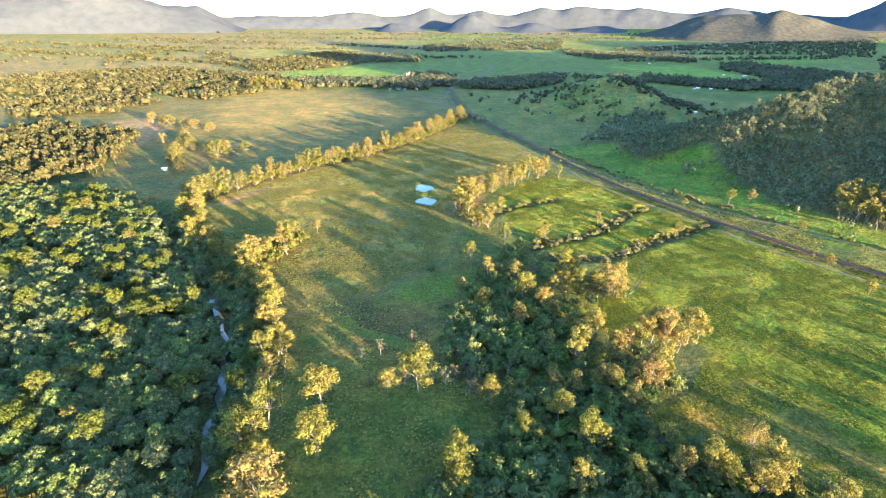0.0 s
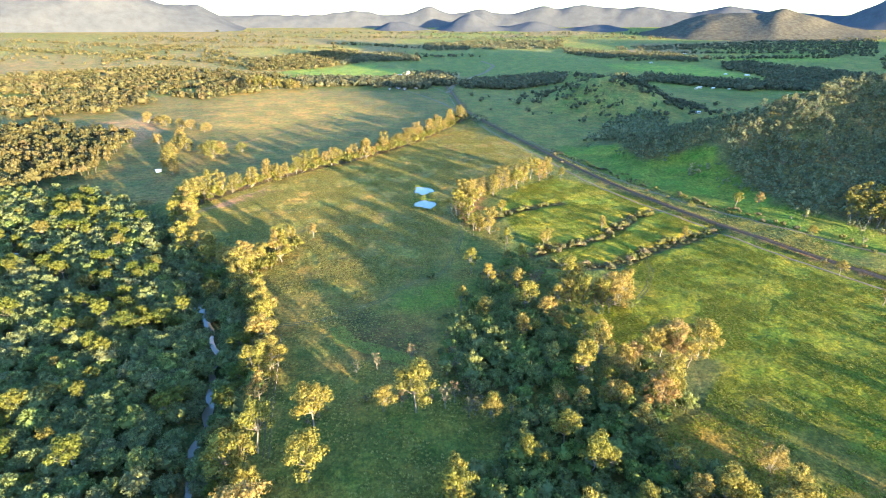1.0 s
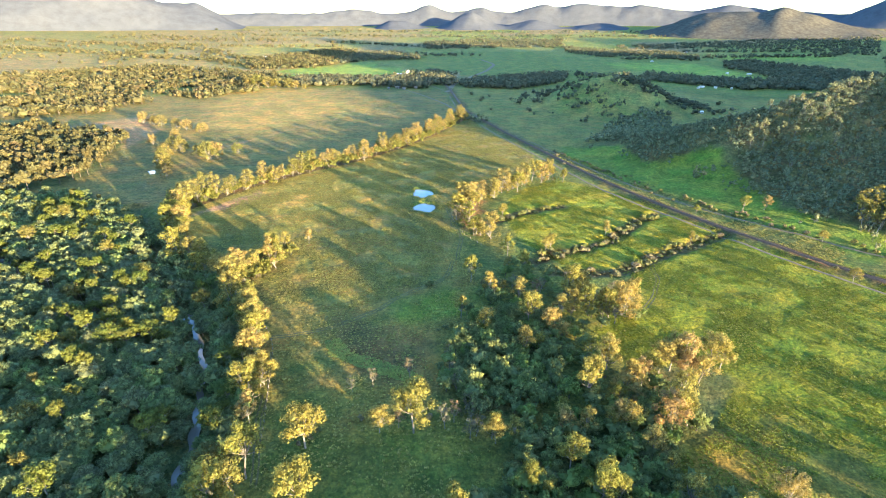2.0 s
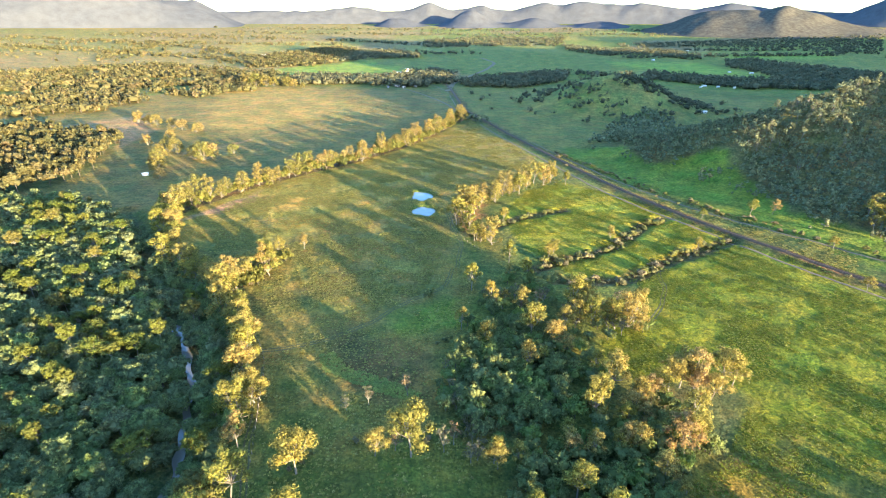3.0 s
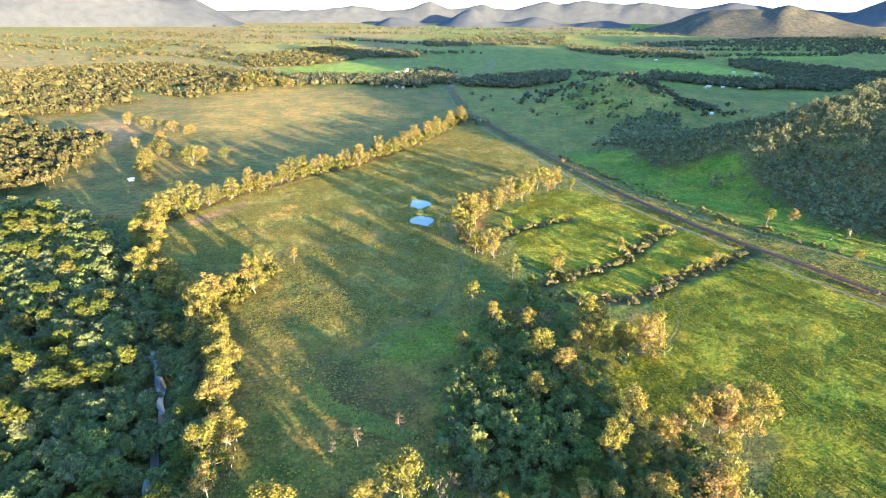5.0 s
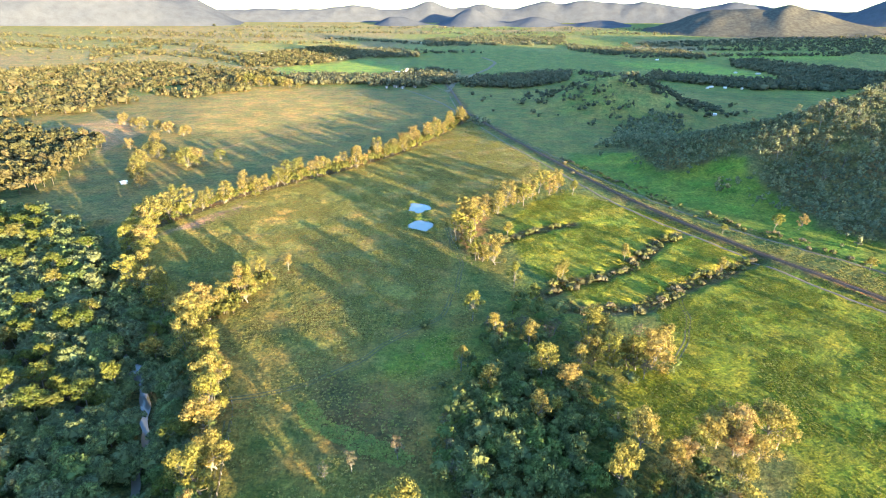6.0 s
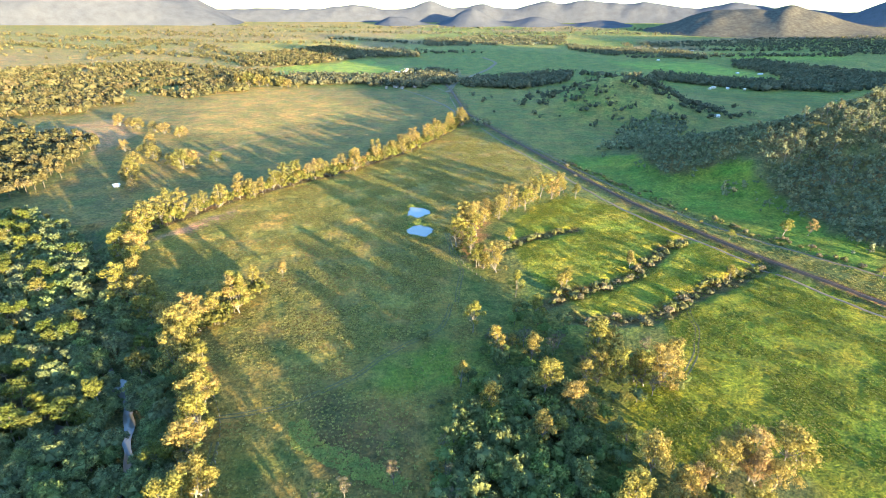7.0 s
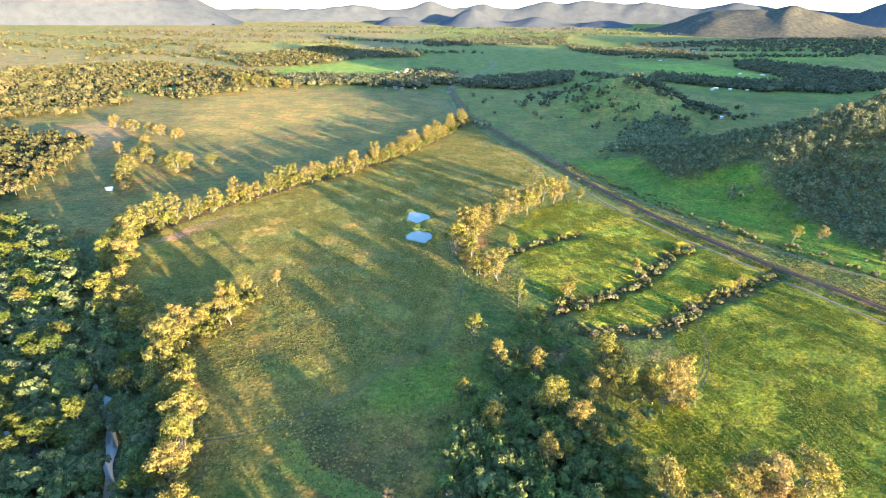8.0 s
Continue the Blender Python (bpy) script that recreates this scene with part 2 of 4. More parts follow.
ICO = bmesh.new()
bmesh.ops.create_icosphere(ICO, subdivisions=1, radius=1.0)
ICO_V = np.array([v.co[:] for v in ICO.verts])
ICO_F = np.array([[v.index for v in f.verts] for f in ICO.faces])
ICO.free()


def cores(soup, centres, radii, r, k=0.62, flat=0.75):
    for c, rad in zip(centres, radii):
        v = ICO_V * (1 + 0.25 * r.normal(size=(len(ICO_V), 1))) * rad * k * (1, 1, flat) + c
        soup.add(v, f3=ICO_F)


def gum_shape(r, height, spread, clumps, count, leaf, low=0.45, core=True, tri=True):
    """A gum: bent pale trunk, forking limbs and separate leaf clumps. Returns wood and crown soups."""
    wood, crown = Soup(), Soup()
    lean = r.normal(size=2) * 0.05 * height
    fork = np.array([lean[0], lean[1], height * low])
    r0 = 0.016 * height
    tube(wood, [(0, 0, -0.6), (lean[0] * 0.2, lean[1] * 0.2, height * low * 0.4), fork], [r0 * 1.3, r0, r0 * 0.75], 6)
    cs, rs = [], []
    for i in range(clumps):
        w = 2 * math.pi * (i * 0.618 + r.uniform(-0.08, 0.08))
        q = (i + 0.5) / clumps
        rad = spread * math.sqrt(r.uniform(0.05, 1.0)) * (1.05 - 0.55 * q ** 2)
        c = np.array([fork[0] + rad * math.cos(w), fork[1] + rad * math.sin(w), height * (low + 0.12 + (0.82 - low) * q)])
        cs.append(c)
        rs.append(spread * r.uniform(0.27, 0.44))
        m = fork * 0.4 + c * 0.6 + (0, 0, -0.05 * height)
        tube(wood, [fork + (0, 0, -0.3), m, c], [r0 * 0.5, r0 * 0.3, r0 * 0.12], 4)
    leaves(crown, cs, rs, count, leaf, r, tri=tri)
    if core:
        cores(crown, cs, rs, r, 0.42)
    return wood, crown


def bush_shape(r, height, spread, clumps, count, leaf, stems=True, small=1.0):
    wood, crown = Soup(), Soup()
    cs, rs = [], []
    for i in range(clumps):
        w, rad = r.uniform(0, 6.28), spread * 0.8 * math.sqrt(r.uniform(0, 1))
        top = height * (1 - 0.55 * (rad / spread) ** 2) * r.uniform(0.72, 1.0)
        rr = spread * r.uniform(0.28, 0.48) * small
        c = np.array([rad * math.cos(w), rad * math.sin(w), max(top - rr * 0.7, rr * 0.4)])
        cs.append(c), rs.append(rr)
        if stems:
            tube(wood, [(0, 0, -0.4), c * (0.4, 0.4, 0.5), c], [0.05 * spread, 0.035 * spread, 0.015 * spread], 4)
    if not stems:
        tube(wood, [(0, 0, -0.4), (0, 0, height * 0.6)], [0.05 * spread, 0.03 * spread], 4)
    leaves(crown, cs, rs, count, leaf, r, 0.85, tri=not stems)
    k = max(2, clumps // 4)
    cores(crown, [np.array([spread * 0.32 * math.cos(6.28 * q / k), spread * 0.32 * math.sin(6.28 * q / k), height * 0.5]) for q in range(k)],
          [spread * 0.8] * k, r, 0.45, 1.0)
    return wood, crown


# ---- the lie of the land ----
PHASE = rng.uniform(0, 6.28, 24)


def waves(x, y, scale, k=0):
    """Smooth uneven ground between about -1 and 1."""
    x, y = np.asarray(x, float) / scale, np.asarray(y, float) / scale
    s = 0
    for i, (a, b, w) in enumerate(((1.0, 0.3, 1), (-0.4, 1.1, 1), (1.6, -1.3, 0.7), (0.7, 2.1, 0.6), (2.7, 1.2, 0.45), (-1.9, 2.6, 0.4))):
        s = s + w * np.sin(6.28 * (a * x + b * y) * 0.6 + PHASE[(i + k) % 24] + 0.8 * np.sin(3.1 * (b * x - a * y) + PHASE[(i + k + 7) % 24]))
    return s / 2.6


def poly_dist(x, y, pts, closed=False):
    """Distance to a polyline."""
    x, y = np.asarray(x, float), np.asarray(y, float)
    best = np.full(x.shape, 1e9)
    pts = list(pts) + ([pts[0]] if closed else [])
    for (ax, ay), (bx, by) in zip(pts[:-1], pts[1:]):
        dx, dy = bx - ax, by - ay
        t = np.clip(((x - ax) * dx + (y - ay) * dy) / (dx * dx + dy * dy + 1e-9), 0, 1)
        best = np.minimum(best, np.hypot(x - ax - t * dx, y - ay - t * dy))
    return best


def inside(x, y, pts):
    x, y = np.asarray(x, float), np.asarray(y, float)
    c = np.zeros(x.shape, bool)
    for (ax, ay), (bx, by) in zip(pts, list(pts[1:]) + [pts[0]]):
        cross = (ay > y) != (by > y)
        c ^= cross & (x < (bx - ax) * (y - ay) / (by - ay + 1e-12) + ax)
    return c


def within(x, y, pts, soft=3.0, rough=3.0, scale=14.0):
    """1 inside the outline, 0 outside, with an uneven soft edge."""
    d = poly_dist(x, y, pts, True)
    s = np.where(inside(x, y, pts), d, -d) + rough * waves(x, y, scale, 3)
    return np.clip(s / soft + 0.5, 0, 1)


def near(x, y, pts, width, soft=2.0, rough=0.6):
    return np.clip((width - poly_dist(x, y, pts) + rough * waves(x, y, 9, 5)) / soft + 0.5, 0, 1)


LEFT_FOREST = [(-900, 330), (-420, 372), (-330, 352), (-284, 362), (-262, 366), (-215, 335), (-168, 303), (-140, 263), (-108, 236),
               (-85, 210), (-72, 182), (-64, 145), (-57, 118), (-50, 88), (-42, 50), (-40, -60), (-900, -60)]
LEFT_BLOCK = [(-326, 350), (-300, 400), (-294, 434), (-316, 470), (-336, 545), (-364, 578), (-434, 585), (-510, 640), (-900, 650), (-900, 352)]
CREEK = [(-215, 345), (-170, 292), (-152, 255), (-128, 224), (-105, 198), (-90, 173), (-82, 152), (-76, 128), (-68, 95), (-60, 40)]
BRANCH = [(-260, 285), (-234, 258), (-205, 238), (-165, 215), (-125, 188), (-104, 182)]
THICKET = [(5, 178), (9, 194), (17, 211), (30, 218), (48, 201), (47, 180), (39, 158), (29, 149), (15, 151), (6, 160)]
LOW_BELT = [(21, 136), (35, 143), (56, 150), (72, 152), (86, 146), (66, 131), (76, 120), (100, 107), (114, 94), (114, 30), (-22, 30), (-8, 97), (9, 113), (20, 124)]
UPPER_BELT = [(15, 212), (20, 248), (34, 266), (48, 262), (62, 240), (92, 228), (92, 212), (62, 199), (48, 202), (30, 219)]
CORNER = [(56, 148), (64, 166), (76, 174), (104, 180), (110, 172), (88, 143), (72, 140)]
HEDGE = [(-182, 340), (-163, 378), (-150, 405), (-122, 441), (-87, 482), (-46, 545), (-11, 620), (26, 735)]
MID_FIELD = [(-180, 330), (-147, 405), (-81, 486), (-11, 605), (36, 710), (92, 520), (68, 440), (22, 382), (8, 350), (10, 310), (20, 260),
             (4, 193), (16, 146), (20, 124), (-10, 96), (-40, 60), (-50, 100), (-68, 175), (-85, 215), (-110, 245), (-160, 300)]
PADDOCK = [(40, 353), (66, 405), (98, 432), (140, 395), (165, 352), (190, 318), (178, 310), (127, 280), (99, 258), (66, 266), (48, 300)]
RIGHT_FIELD = [(108, 262), (128, 276), (178, 307), (196, 305), (232, 262), (300, 180), (300, 20), (114, 20), (102, 106), (69, 130), (88, 142), (110, 167), (105, 181), (74, 177), (62, 196), (72, 211), (94, 216), (98, 240), (101, 258)]
GULLY_A = [(50, 270), (66, 281), (84, 289), (101, 300), (118, 318), (131, 335), (150, 350)]
GULLY_B = [(60, 258), (80, 257), (99, 261), (127, 283), (152, 297), (180, 315)]
GULLY_C = [(33, 330), (52, 347), (72, 358), (86, 363)]
RAIL = [(-30, 1420), (10, 1040), (30, 790), (74, 625), (115, 490), (134, 430), (154, 381), (171, 344), (186, 317), (222, 262), (296, 165), (420, 15)]
TRACK_W = [(-40, 1150), (4, 1010), (20, 790), (62, 618), (104, 482), (125, 412), (143, 372), (160, 344), (179, 309), (198, 274), (282, 158)]
TRACK_E = [(40, 775), (84, 618), (127, 490), (149, 431), (173, 380), (188, 356), (208, 330), (239, 295), (310, 205)]
PONDS = [(-16, 390, 7.6, 10.5), (-13, 357, 8.4, 9.4)]
KNOLL = (268, 870)


def far_rise(x, y):
    r = np.hypot(x, y)
    return (96 + 0.016 * x) * np.clip((r - 1300) / 3100, 0, 1.25) ** 1.7


def hill(x, y):
    """Wooded ridge that runs away to the east, plus an unseen southern spur and range behind, added to cast shade."""
    crest = np.interp(x, (150, 180, 213, 243, 276, 306, 345, 400, 560, 700, 900, 1000), (0, 7, 20, 34, 46, 57, 69, 78, 96, 90, 45, 0))
    run = np.interp(x, (150, 180, 213, 243, 276, 306, 345, 400, 560, 900), (560, 540, 510, 492, 484, 480, 492, 508, 555, 640)) - y
    run = run + 7 * waves(x, y, 70, 2) + 4 * waves(x, y, 30, 6)
    h = crest * np.interp(run, (-150, -90, -40, 0, 40, 62, 92, 140, 195, 245), (0, 0.22, 0.66, 1, 0.8, 0.55, 0.36, 0.22, 0.08, 0))
    # unseen spur, crest heights set by where its shadow should fall
    n, s = 0.731 * (x - 690) + 0.682 * (y - 190), 0.682 * (x - 690) - 0.731 * (y - 190)
    e = np.interp(n, (-225, -200, -175, -140, -110, -60, 0, 60, 200, 250), (0, 40, 69, 71, 83, 101, 114, 118, 80, 0)) * np.clip(1 - (s / 350) ** 2, 0, 1) ** 0.7
    h = np.maximum(h, e * (1 + 0.05 * waves(x, y, 70, 3)))
    # three unseen peaks added to keep the far plain in shade
    d = np.hypot(x - 1900, (y - 250) * 0.8) / 900
    h = np.maximum(h, 420 * np.clip(1 - d, 0, None) ** 1.2)
    d = np.hypot(x - 1250, y - 200) / 400
    h = np.maximum(h, 330 * np.clip(1 - d, 0, None))
    d = np.hypot(x - 2750, y - 1100) / 1150
    return np.maximum(h, 300 * np.clip(1 - d, 0, None) ** 0.8)


def knoll(x, y):
    d = np.hypot((x - KNOLL[0]) / 115, (y - KNOLL[1]) / 95)
    return 48 * np.exp(-d ** 2 * 1.6) * (1 + 0.1 * waves(x, y, 60, 4))


def height(x, y):
    x, y = np.asarray(x, float), np.asarray(y, float)
    z = hill(x, y) + knoll(x, y) + far_rise(x, y)
    flat = np.clip(1 - np.hypot(x, y - 250) / 900, 0.15, 1)
    z = z + 0.18 * waves(x, y, 16) * flat + 0.10 * waves(x, y, 7, 9) * flat
    z = z - 3.4 * np.clip(1 - poly_dist(x, y, CREEK) / 9, 0, 1) ** 0.7
    z = z - 2.6 * np.clip(1 - poly_dist(x, y, BRANCH) / 7, 0, 1) ** 0.7
    for g in (GULLY_A, GULLY_B, GULLY_C):
        z = z - 1.6 * np.clip(1.1 - poly_dist(x, y, g) / 6.0 + 0.25 * waves(x, y, 12, 8), 0, 1) ** 0.8
    for px, py, ax, ay in PONDS:
        d = np.hypot((x - px) / ax, (y - py) / ay) + 0.24 * waves(x, y, 10, 6)
        z = z + np.where(d < 1.15, -3.4 * np.clip(1.15 - d, 0, 0.6), 0.7 * np.exp(-((d - 1.45) / 0.2) ** 2))
    e = np.clip(1 - (poly_dist(x, y, RAIL) - 3) / 5, 0, 1)
    return z + 1.0 * e


def graded(lo, hi, step, far_lo, far_hi, grow=1.12):
    a = list(np.arange(lo, hi + 0.01, step))
    s = step
    while a[-1] < far_hi:
        s *= grow
        a.append(a[-1] + min(s, 160))
    s = step
    while a[0] > far_lo:
        s *= grow
        a.insert(0, a[0] - min(s, 160))
    return np.array(a)


def lay(base, w, colour):
    return base * (1 - w[..., None]) + np.array(colour) * w[..., None]


def cover_colour(x, y):
    r = np.hypot(x, y)
    c = np.zeros(x.shape + (3,)) + np.array((0.13, 0.16, 0.05))
    # far farmland: patchwork of crops and stubble
    u, v = x * 0.94 + y * 0.34, y * 0.94 - x * 0.34
    cell = np.floor(u / 420 + 0.2 * np.floor(v / 260)) * 7.13 + np.floor(v / 260) * 3.71
    k = np.modf(np.abs(np.sin(cell) * 43.7))[0]
    crop = np.where(k[..., None] < 0.45, np.array((0.19, 0.245, 0.065)), np.where(k[..., None] < 0.8, np.array((0.24, 0.27, 0.085)), np.array((0.27, 0.23, 0.14))))
    c = lay(c, np.clip((r - 1150) / 150, 0, 1), (0, 0, 0)) + 0.82 * crop * np.clip((r - 1150) / 150, 0, 1)[..., None]
    c = lay(c, 0.75 * np.clip((r - 1250) / 200, 0, 1) * np.clip((-80 - x) / 300, 0, 1) * (0.6 + 0.4 * (k > 0.4)), (0.26, 0.205, 0.095))
    for p in ([(530, 1761), (878, 1882), (812, 1368), (643, 1435), (556, 1622)], [(1027, 2210), (1547, 2175), (1470, 1977), (1022, 1975)],
              [(-458, 1422), (-345, 1231), (-192, 1237), (-42, 1360), (-262, 1684), (-314, 1593)]):
        c = lay(c, within(x, y, p, 10, 0), (0.21, 0.31, 0.06))
    for p in ([(-913, 2449), (-421, 2703), (-350, 2249), (-544, 2097), (-720, 1927)], [(715, 3328), (1217, 3301), (1203, 3088), (633, 2936)]):
        c = lay(c, within(x, y, p, 14, 0), (0.28, 0.26, 0.08))
    # dry pasture beyond the hedge
    dry = [(-190, 345), (-150, 415), (-80, 495), (-5, 625), (22, 760), (-10, 1050), (-300, 1060), (-480, 900), (-900, 640), (-420, 375)]
    c = lay(c, within(x, y, dry, 6), (0.195, 0.172, 0.07))
    # sunlit part of this pasture, its light painted in as paler gold
    c = lay(c, within(x, y, [(-400, 980), (-340, 1030), (-250, 1000), (-95, 745), (-180, 690), (-225, 600), (-300, 640)], 20, 8), (0.31, 0.245, 0.092))
    c = lay(c, within(x, y, [(-458, 598), (-408, 706), (-335, 612), (-323, 516)], 10), (0.36, 0.25, 0.15))
    c = lay(c, within(x, y, [(40, 765), (5, 1120), (420, 1130), (620, 900), (480, 640), (170, 585), (115, 520)], 8), (0.195, 0.20, 0.068))
    # hill and its green foot
    c = lay(c, np.clip(hill(x, y) / 8, 0, 1), (0.15, 0.155, 0.085))
    c = lay(c, within(x, y, [(130, 560), (182, 540), (186, 470), (236, 460), (240, 400), (236, 350), (262, 318), (330, 240), (240, 275), (205, 340), (150, 440), (118, 520)], 8), (0.145, 0.22, 0.04))
    c = lay(c, np.clip(knoll(x, y) / 14, 0, 1), (0.22, 0.25, 0.095))
    # home fields
    c = lay(c, within(x, y, MID_FIELD, 4), (0.205, 0.186, 0.064))
    # upper section yellower and brighter: low sunlight on dry grass put into the colour
    c = lay(c, within(x, y, [(-180, 330), (-147, 405), (-81, 486), (-20, 590), (-25, 480), (-40, 370), (-110, 290), (-160, 300)], 25, 12, 40), (0.30, 0.255, 0.075))
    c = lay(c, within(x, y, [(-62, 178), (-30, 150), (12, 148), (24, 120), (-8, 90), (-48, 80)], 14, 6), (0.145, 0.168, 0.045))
    c = lay(c, within(x, y, PADDOCK, 4), (0.24, 0.26, 0.03))
    c = lay(c, within(x, y, RIGHT_FIELD, 4), (0.155, 0.192, 0.02))
    # near corner: brown grass tone with tree shade painted into it
    c = lay(c, 0.8 * within(x, y, [(70, 126), (88, 142), (112, 152), (132, 130), (146, 100), (104, 92)], 16, 6), (0.165, 0.15, 0.045))
    c = lay(c, within(x, y, [(-17, 226), (6, 236), (18, 219), (-9, 206), (-25, 208)], 10, 5), (0.15, 0.22, 0.045))
    c = lay(c, within(x, y, [(-44, 205), (-20, 200), (-2, 190), (-14, 165), (-36, 172)], 10, 4), (0.165, 0.125, 0.06))
    c = lay(c, within(x, y, [(-172, 326), (-160, 352), (-140, 392), (-136, 364)], 4, 2), (0.34, 0.26, 0.19))
    c = lay(c, within(x, y, [(12, 372), (6, 345), (14, 312), (22, 306), (26, 340), (30, 372)], 5, 3), (0.24, 0.16, 0.08))
    for px, py, ax, ay in PONDS:
        d = np.hypot((x - px) / ax, (y - py) / ay)
        c = lay(c, np.clip(1.9 - d, 0, 1), (0.12, 0.20, 0.05))
    # woods, gullies and creek beds
    for p in (LEFT_FOREST, LEFT_BLOCK, THICKET, LOW_BELT, CORNER):
        c = lay(c, within(x, y, p, 6), (0.115, 0.14, 0.065))
    c = lay(c, near(x, y, HEDGE, 5), (0.13, 0.10, 0.06))
    c = lay(c, near(x, y, CREEK, 4), (0.12, 0.135, 0.07))
    c = lay(c, near(x, y, BRANCH, 4), (0.10, 0.085, 0.055))
    for g in (GULLY_A, GULLY_B, GULLY_C):
        c = lay(c, near(x, y, g, 4.6, 3.0, 1.4), (0.13, 0.105, 0.05))
    # rail corridor and wheel tracks
    c = lay(c, near(x, y, RAIL, 8, 3, 2.5), (0.11, 0.115, 0.045))
    c = lay(c, 0.85 * near(x, y, RAIL, 2.8, 1.5, 1.2), (0.14, 0.085, 0.05))
    c = lay(c, 0.5 * near(x, y, TRACK_E, 3.0, 3.0, 2.0), (0.15, 0.14, 0.07))
    for p in ([(-420, 640), (-300, 760), (-215, 960)], [(-240, 500), (-180, 640), (-140, 720)]):
        c = lay(c, near(x, y, p, 1.5, 4.0), (0.30, 0.22, 0.13))
    return c


def build_ground():
    xs = graded(-330, 330, 2.0, -5200, 5200)
    ys = graded(74, 520, 2.0, -5000, 5100)
    gx, gy = np.meshgrid(xs, ys)
    z = height(gx, gy)
    v = np.stack([gx, gy, z], -1).reshape(-1, 3)
    nx, ny = len(xs), len(ys)
    i = (np.arange(ny - 1)[:, None] * nx + np.arange(nx - 1)[None]).ravel()
    me = mesh_from("ground", v, np.stack([i, i + 1, i + nx + 1, i + nx], 1), GROUND, smooth=True)
    c = np.ones((len(v), 4), np.float32)
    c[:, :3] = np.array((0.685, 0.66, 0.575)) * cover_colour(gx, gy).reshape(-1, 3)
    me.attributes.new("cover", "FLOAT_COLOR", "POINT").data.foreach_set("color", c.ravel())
    tagged(new("ground", me), "grassy farmland plain with fields, gullies and wooded hills", "ground", kind="structure")


build_ground()


def smooth_line(line, step):
    """Points every few metres along a rounded polyline."""
    pts = np.array(line, float)
    t = np.r_[0, np.cumsum(np.hypot(*np.diff(pts, axis=0).T))]
    u = np.arange(0, t[-1], step)
    x, y = np.interp(u, t, pts[:, 0]), np.interp(u, t, pts[:, 1])
    k = np.ones(9) / 9
    if len(u) > 20:
        x[4:-4], y[4:-4] = np.convolve(x, k, "valid"), np.convolve(y, k, "valid")
    return np.stack([x, y], 1)


def build_water():
    for px, py, ax, ay in PONDS:
        w = np.linspace(0, 2 * math.pi, 40, endpoint=False)
        v = np.stack([px + 1.25 * ax * np.cos(w), py + 1.25 * ay * np.sin(w), np.full(40, -0.55)], 1)
        v = np.concatenate([v, [[px, py, -0.55]]])
        f = [(i, (i + 1) % 40, 40) for i in range(40)]
        tagged(new("water", mesh_from("pond_water", v, np.array(f), WATER)), "small farm dam of still sky-blue water in the pasture", "pond", kind="structure")
    for line, half, z in (([(-126, 221), (-105, 198), (-90, 173), (-82, 152), (-76, 128), (-70, 102)], 1.35, -2.3), ([(-119, 213), (-111, 207), (-104, 200)], 3.0, -2.28),
                          ([(-243, 265), (-225, 251)], 2.6, -1.7), ([(-138, 195), (-112, 184)], 2.2, -1.9)):
        c = smooth_line(line, 2.0)
        d = np.gradient(c, axis=0)
        n = unit(np.stack([d[:, 1], -d[:, 0]], 1))
        t = np.linspace(0, 1, len(c))
        w = (half * np.minimum(1, np.minimum(t, 1 - t) * 8) ** 0.5 * (1 + 0.35 * waves(c[:, 0], c[:, 1], 17, 2)))[:, None]
        m = c + n * (1.2 * waves(c[:, 0], c[:, 1], 22, 6))[:, None]
        v = np.stack([np.c_[m + n * w, np.full(len(c), z)], np.c_[m - n * w, np.full(len(c), z)]], 1).reshape(-1, 3)
        k = np.arange(len(c) - 1) * 2
        tagged(new("water", mesh_from("creek_water", v, np.stack([k, k + 2, k + 3, k + 1], 1), WATER)), "narrow muddy creek winding between dark forest trees", "creek", kind="structure")


build_water()


# ---- railway and dirt tracks ----
def ribbon(line, offsets, step=4.0, wobble=0.0):
    """A strip along a line: offsets are (sideways, lift over the ground)."""
    c = smooth_line(line, step)
    d = np.gradient(c, axis=0)
    n = unit(np.stack([d[:, 1], -d[:, 0]], 1))
    rows = []
    for o, lift in offsets:
        p = c + n * (o + wobble * waves(c[:, 0], c[:, 1], 25, 4)[:, None])
        rows.append(np.concatenate([p, (height(p[:, 0], p[:, 1]) + lift)[:, None]], 1))
    v = np.stack(rows, 1).reshape(-1, 3)
    m = len(offsets)
    i = (np.arange(len(c) - 1)[:, None] * m + np.arange(m - 1)[None]).ravel()
    return v, np.stack([i, i + 1, i + m + 1, i + m], 1)


def strip(name, line, offsets, mat, label, category, parent=None, step=4.0, wobble=0.0):
    v, f = ribbon(line, offsets, step, wobble)
    me = mesh_from(name, v, f, mat, smooth=True)
    if parent is not None:
        return part(name, me, parent, label)
    return tagged(new(name, me), label, category, kind="structure")


rail = strip("railway", RAIL, [(-1.8, 0.0), (-1.1, 0.45), (1.1, 0.45), (1.8, 0.0)], BALLAST, "single railway line on brown stone ballast across the plain", "railway")
for side in (-0.8, 0.8):
    strip("rail", RAIL, [(side - 0.07, 0.46), (side - 0.07, 0.64), (side + 0.07, 0.64), (side + 0.07, 0.46)], STEEL, "rusty steel rail", "", rail)
strip("road", TRACK_W, [(-1.1, 0.02), (-0.9, 0.10), (0.9, 0.10), (1.1, 0.02)], TRACK, "pale dirt track beside the railway", "track", wobble=0.5)
strip("road", TRACK_E, [(-0.8, 0.02), (-0.6, 0.10), (0.6, 0.10), (0.8, 0.02)], TRACK, "narrow dirt track on the railway's hill side", "track", wobble=0.8)
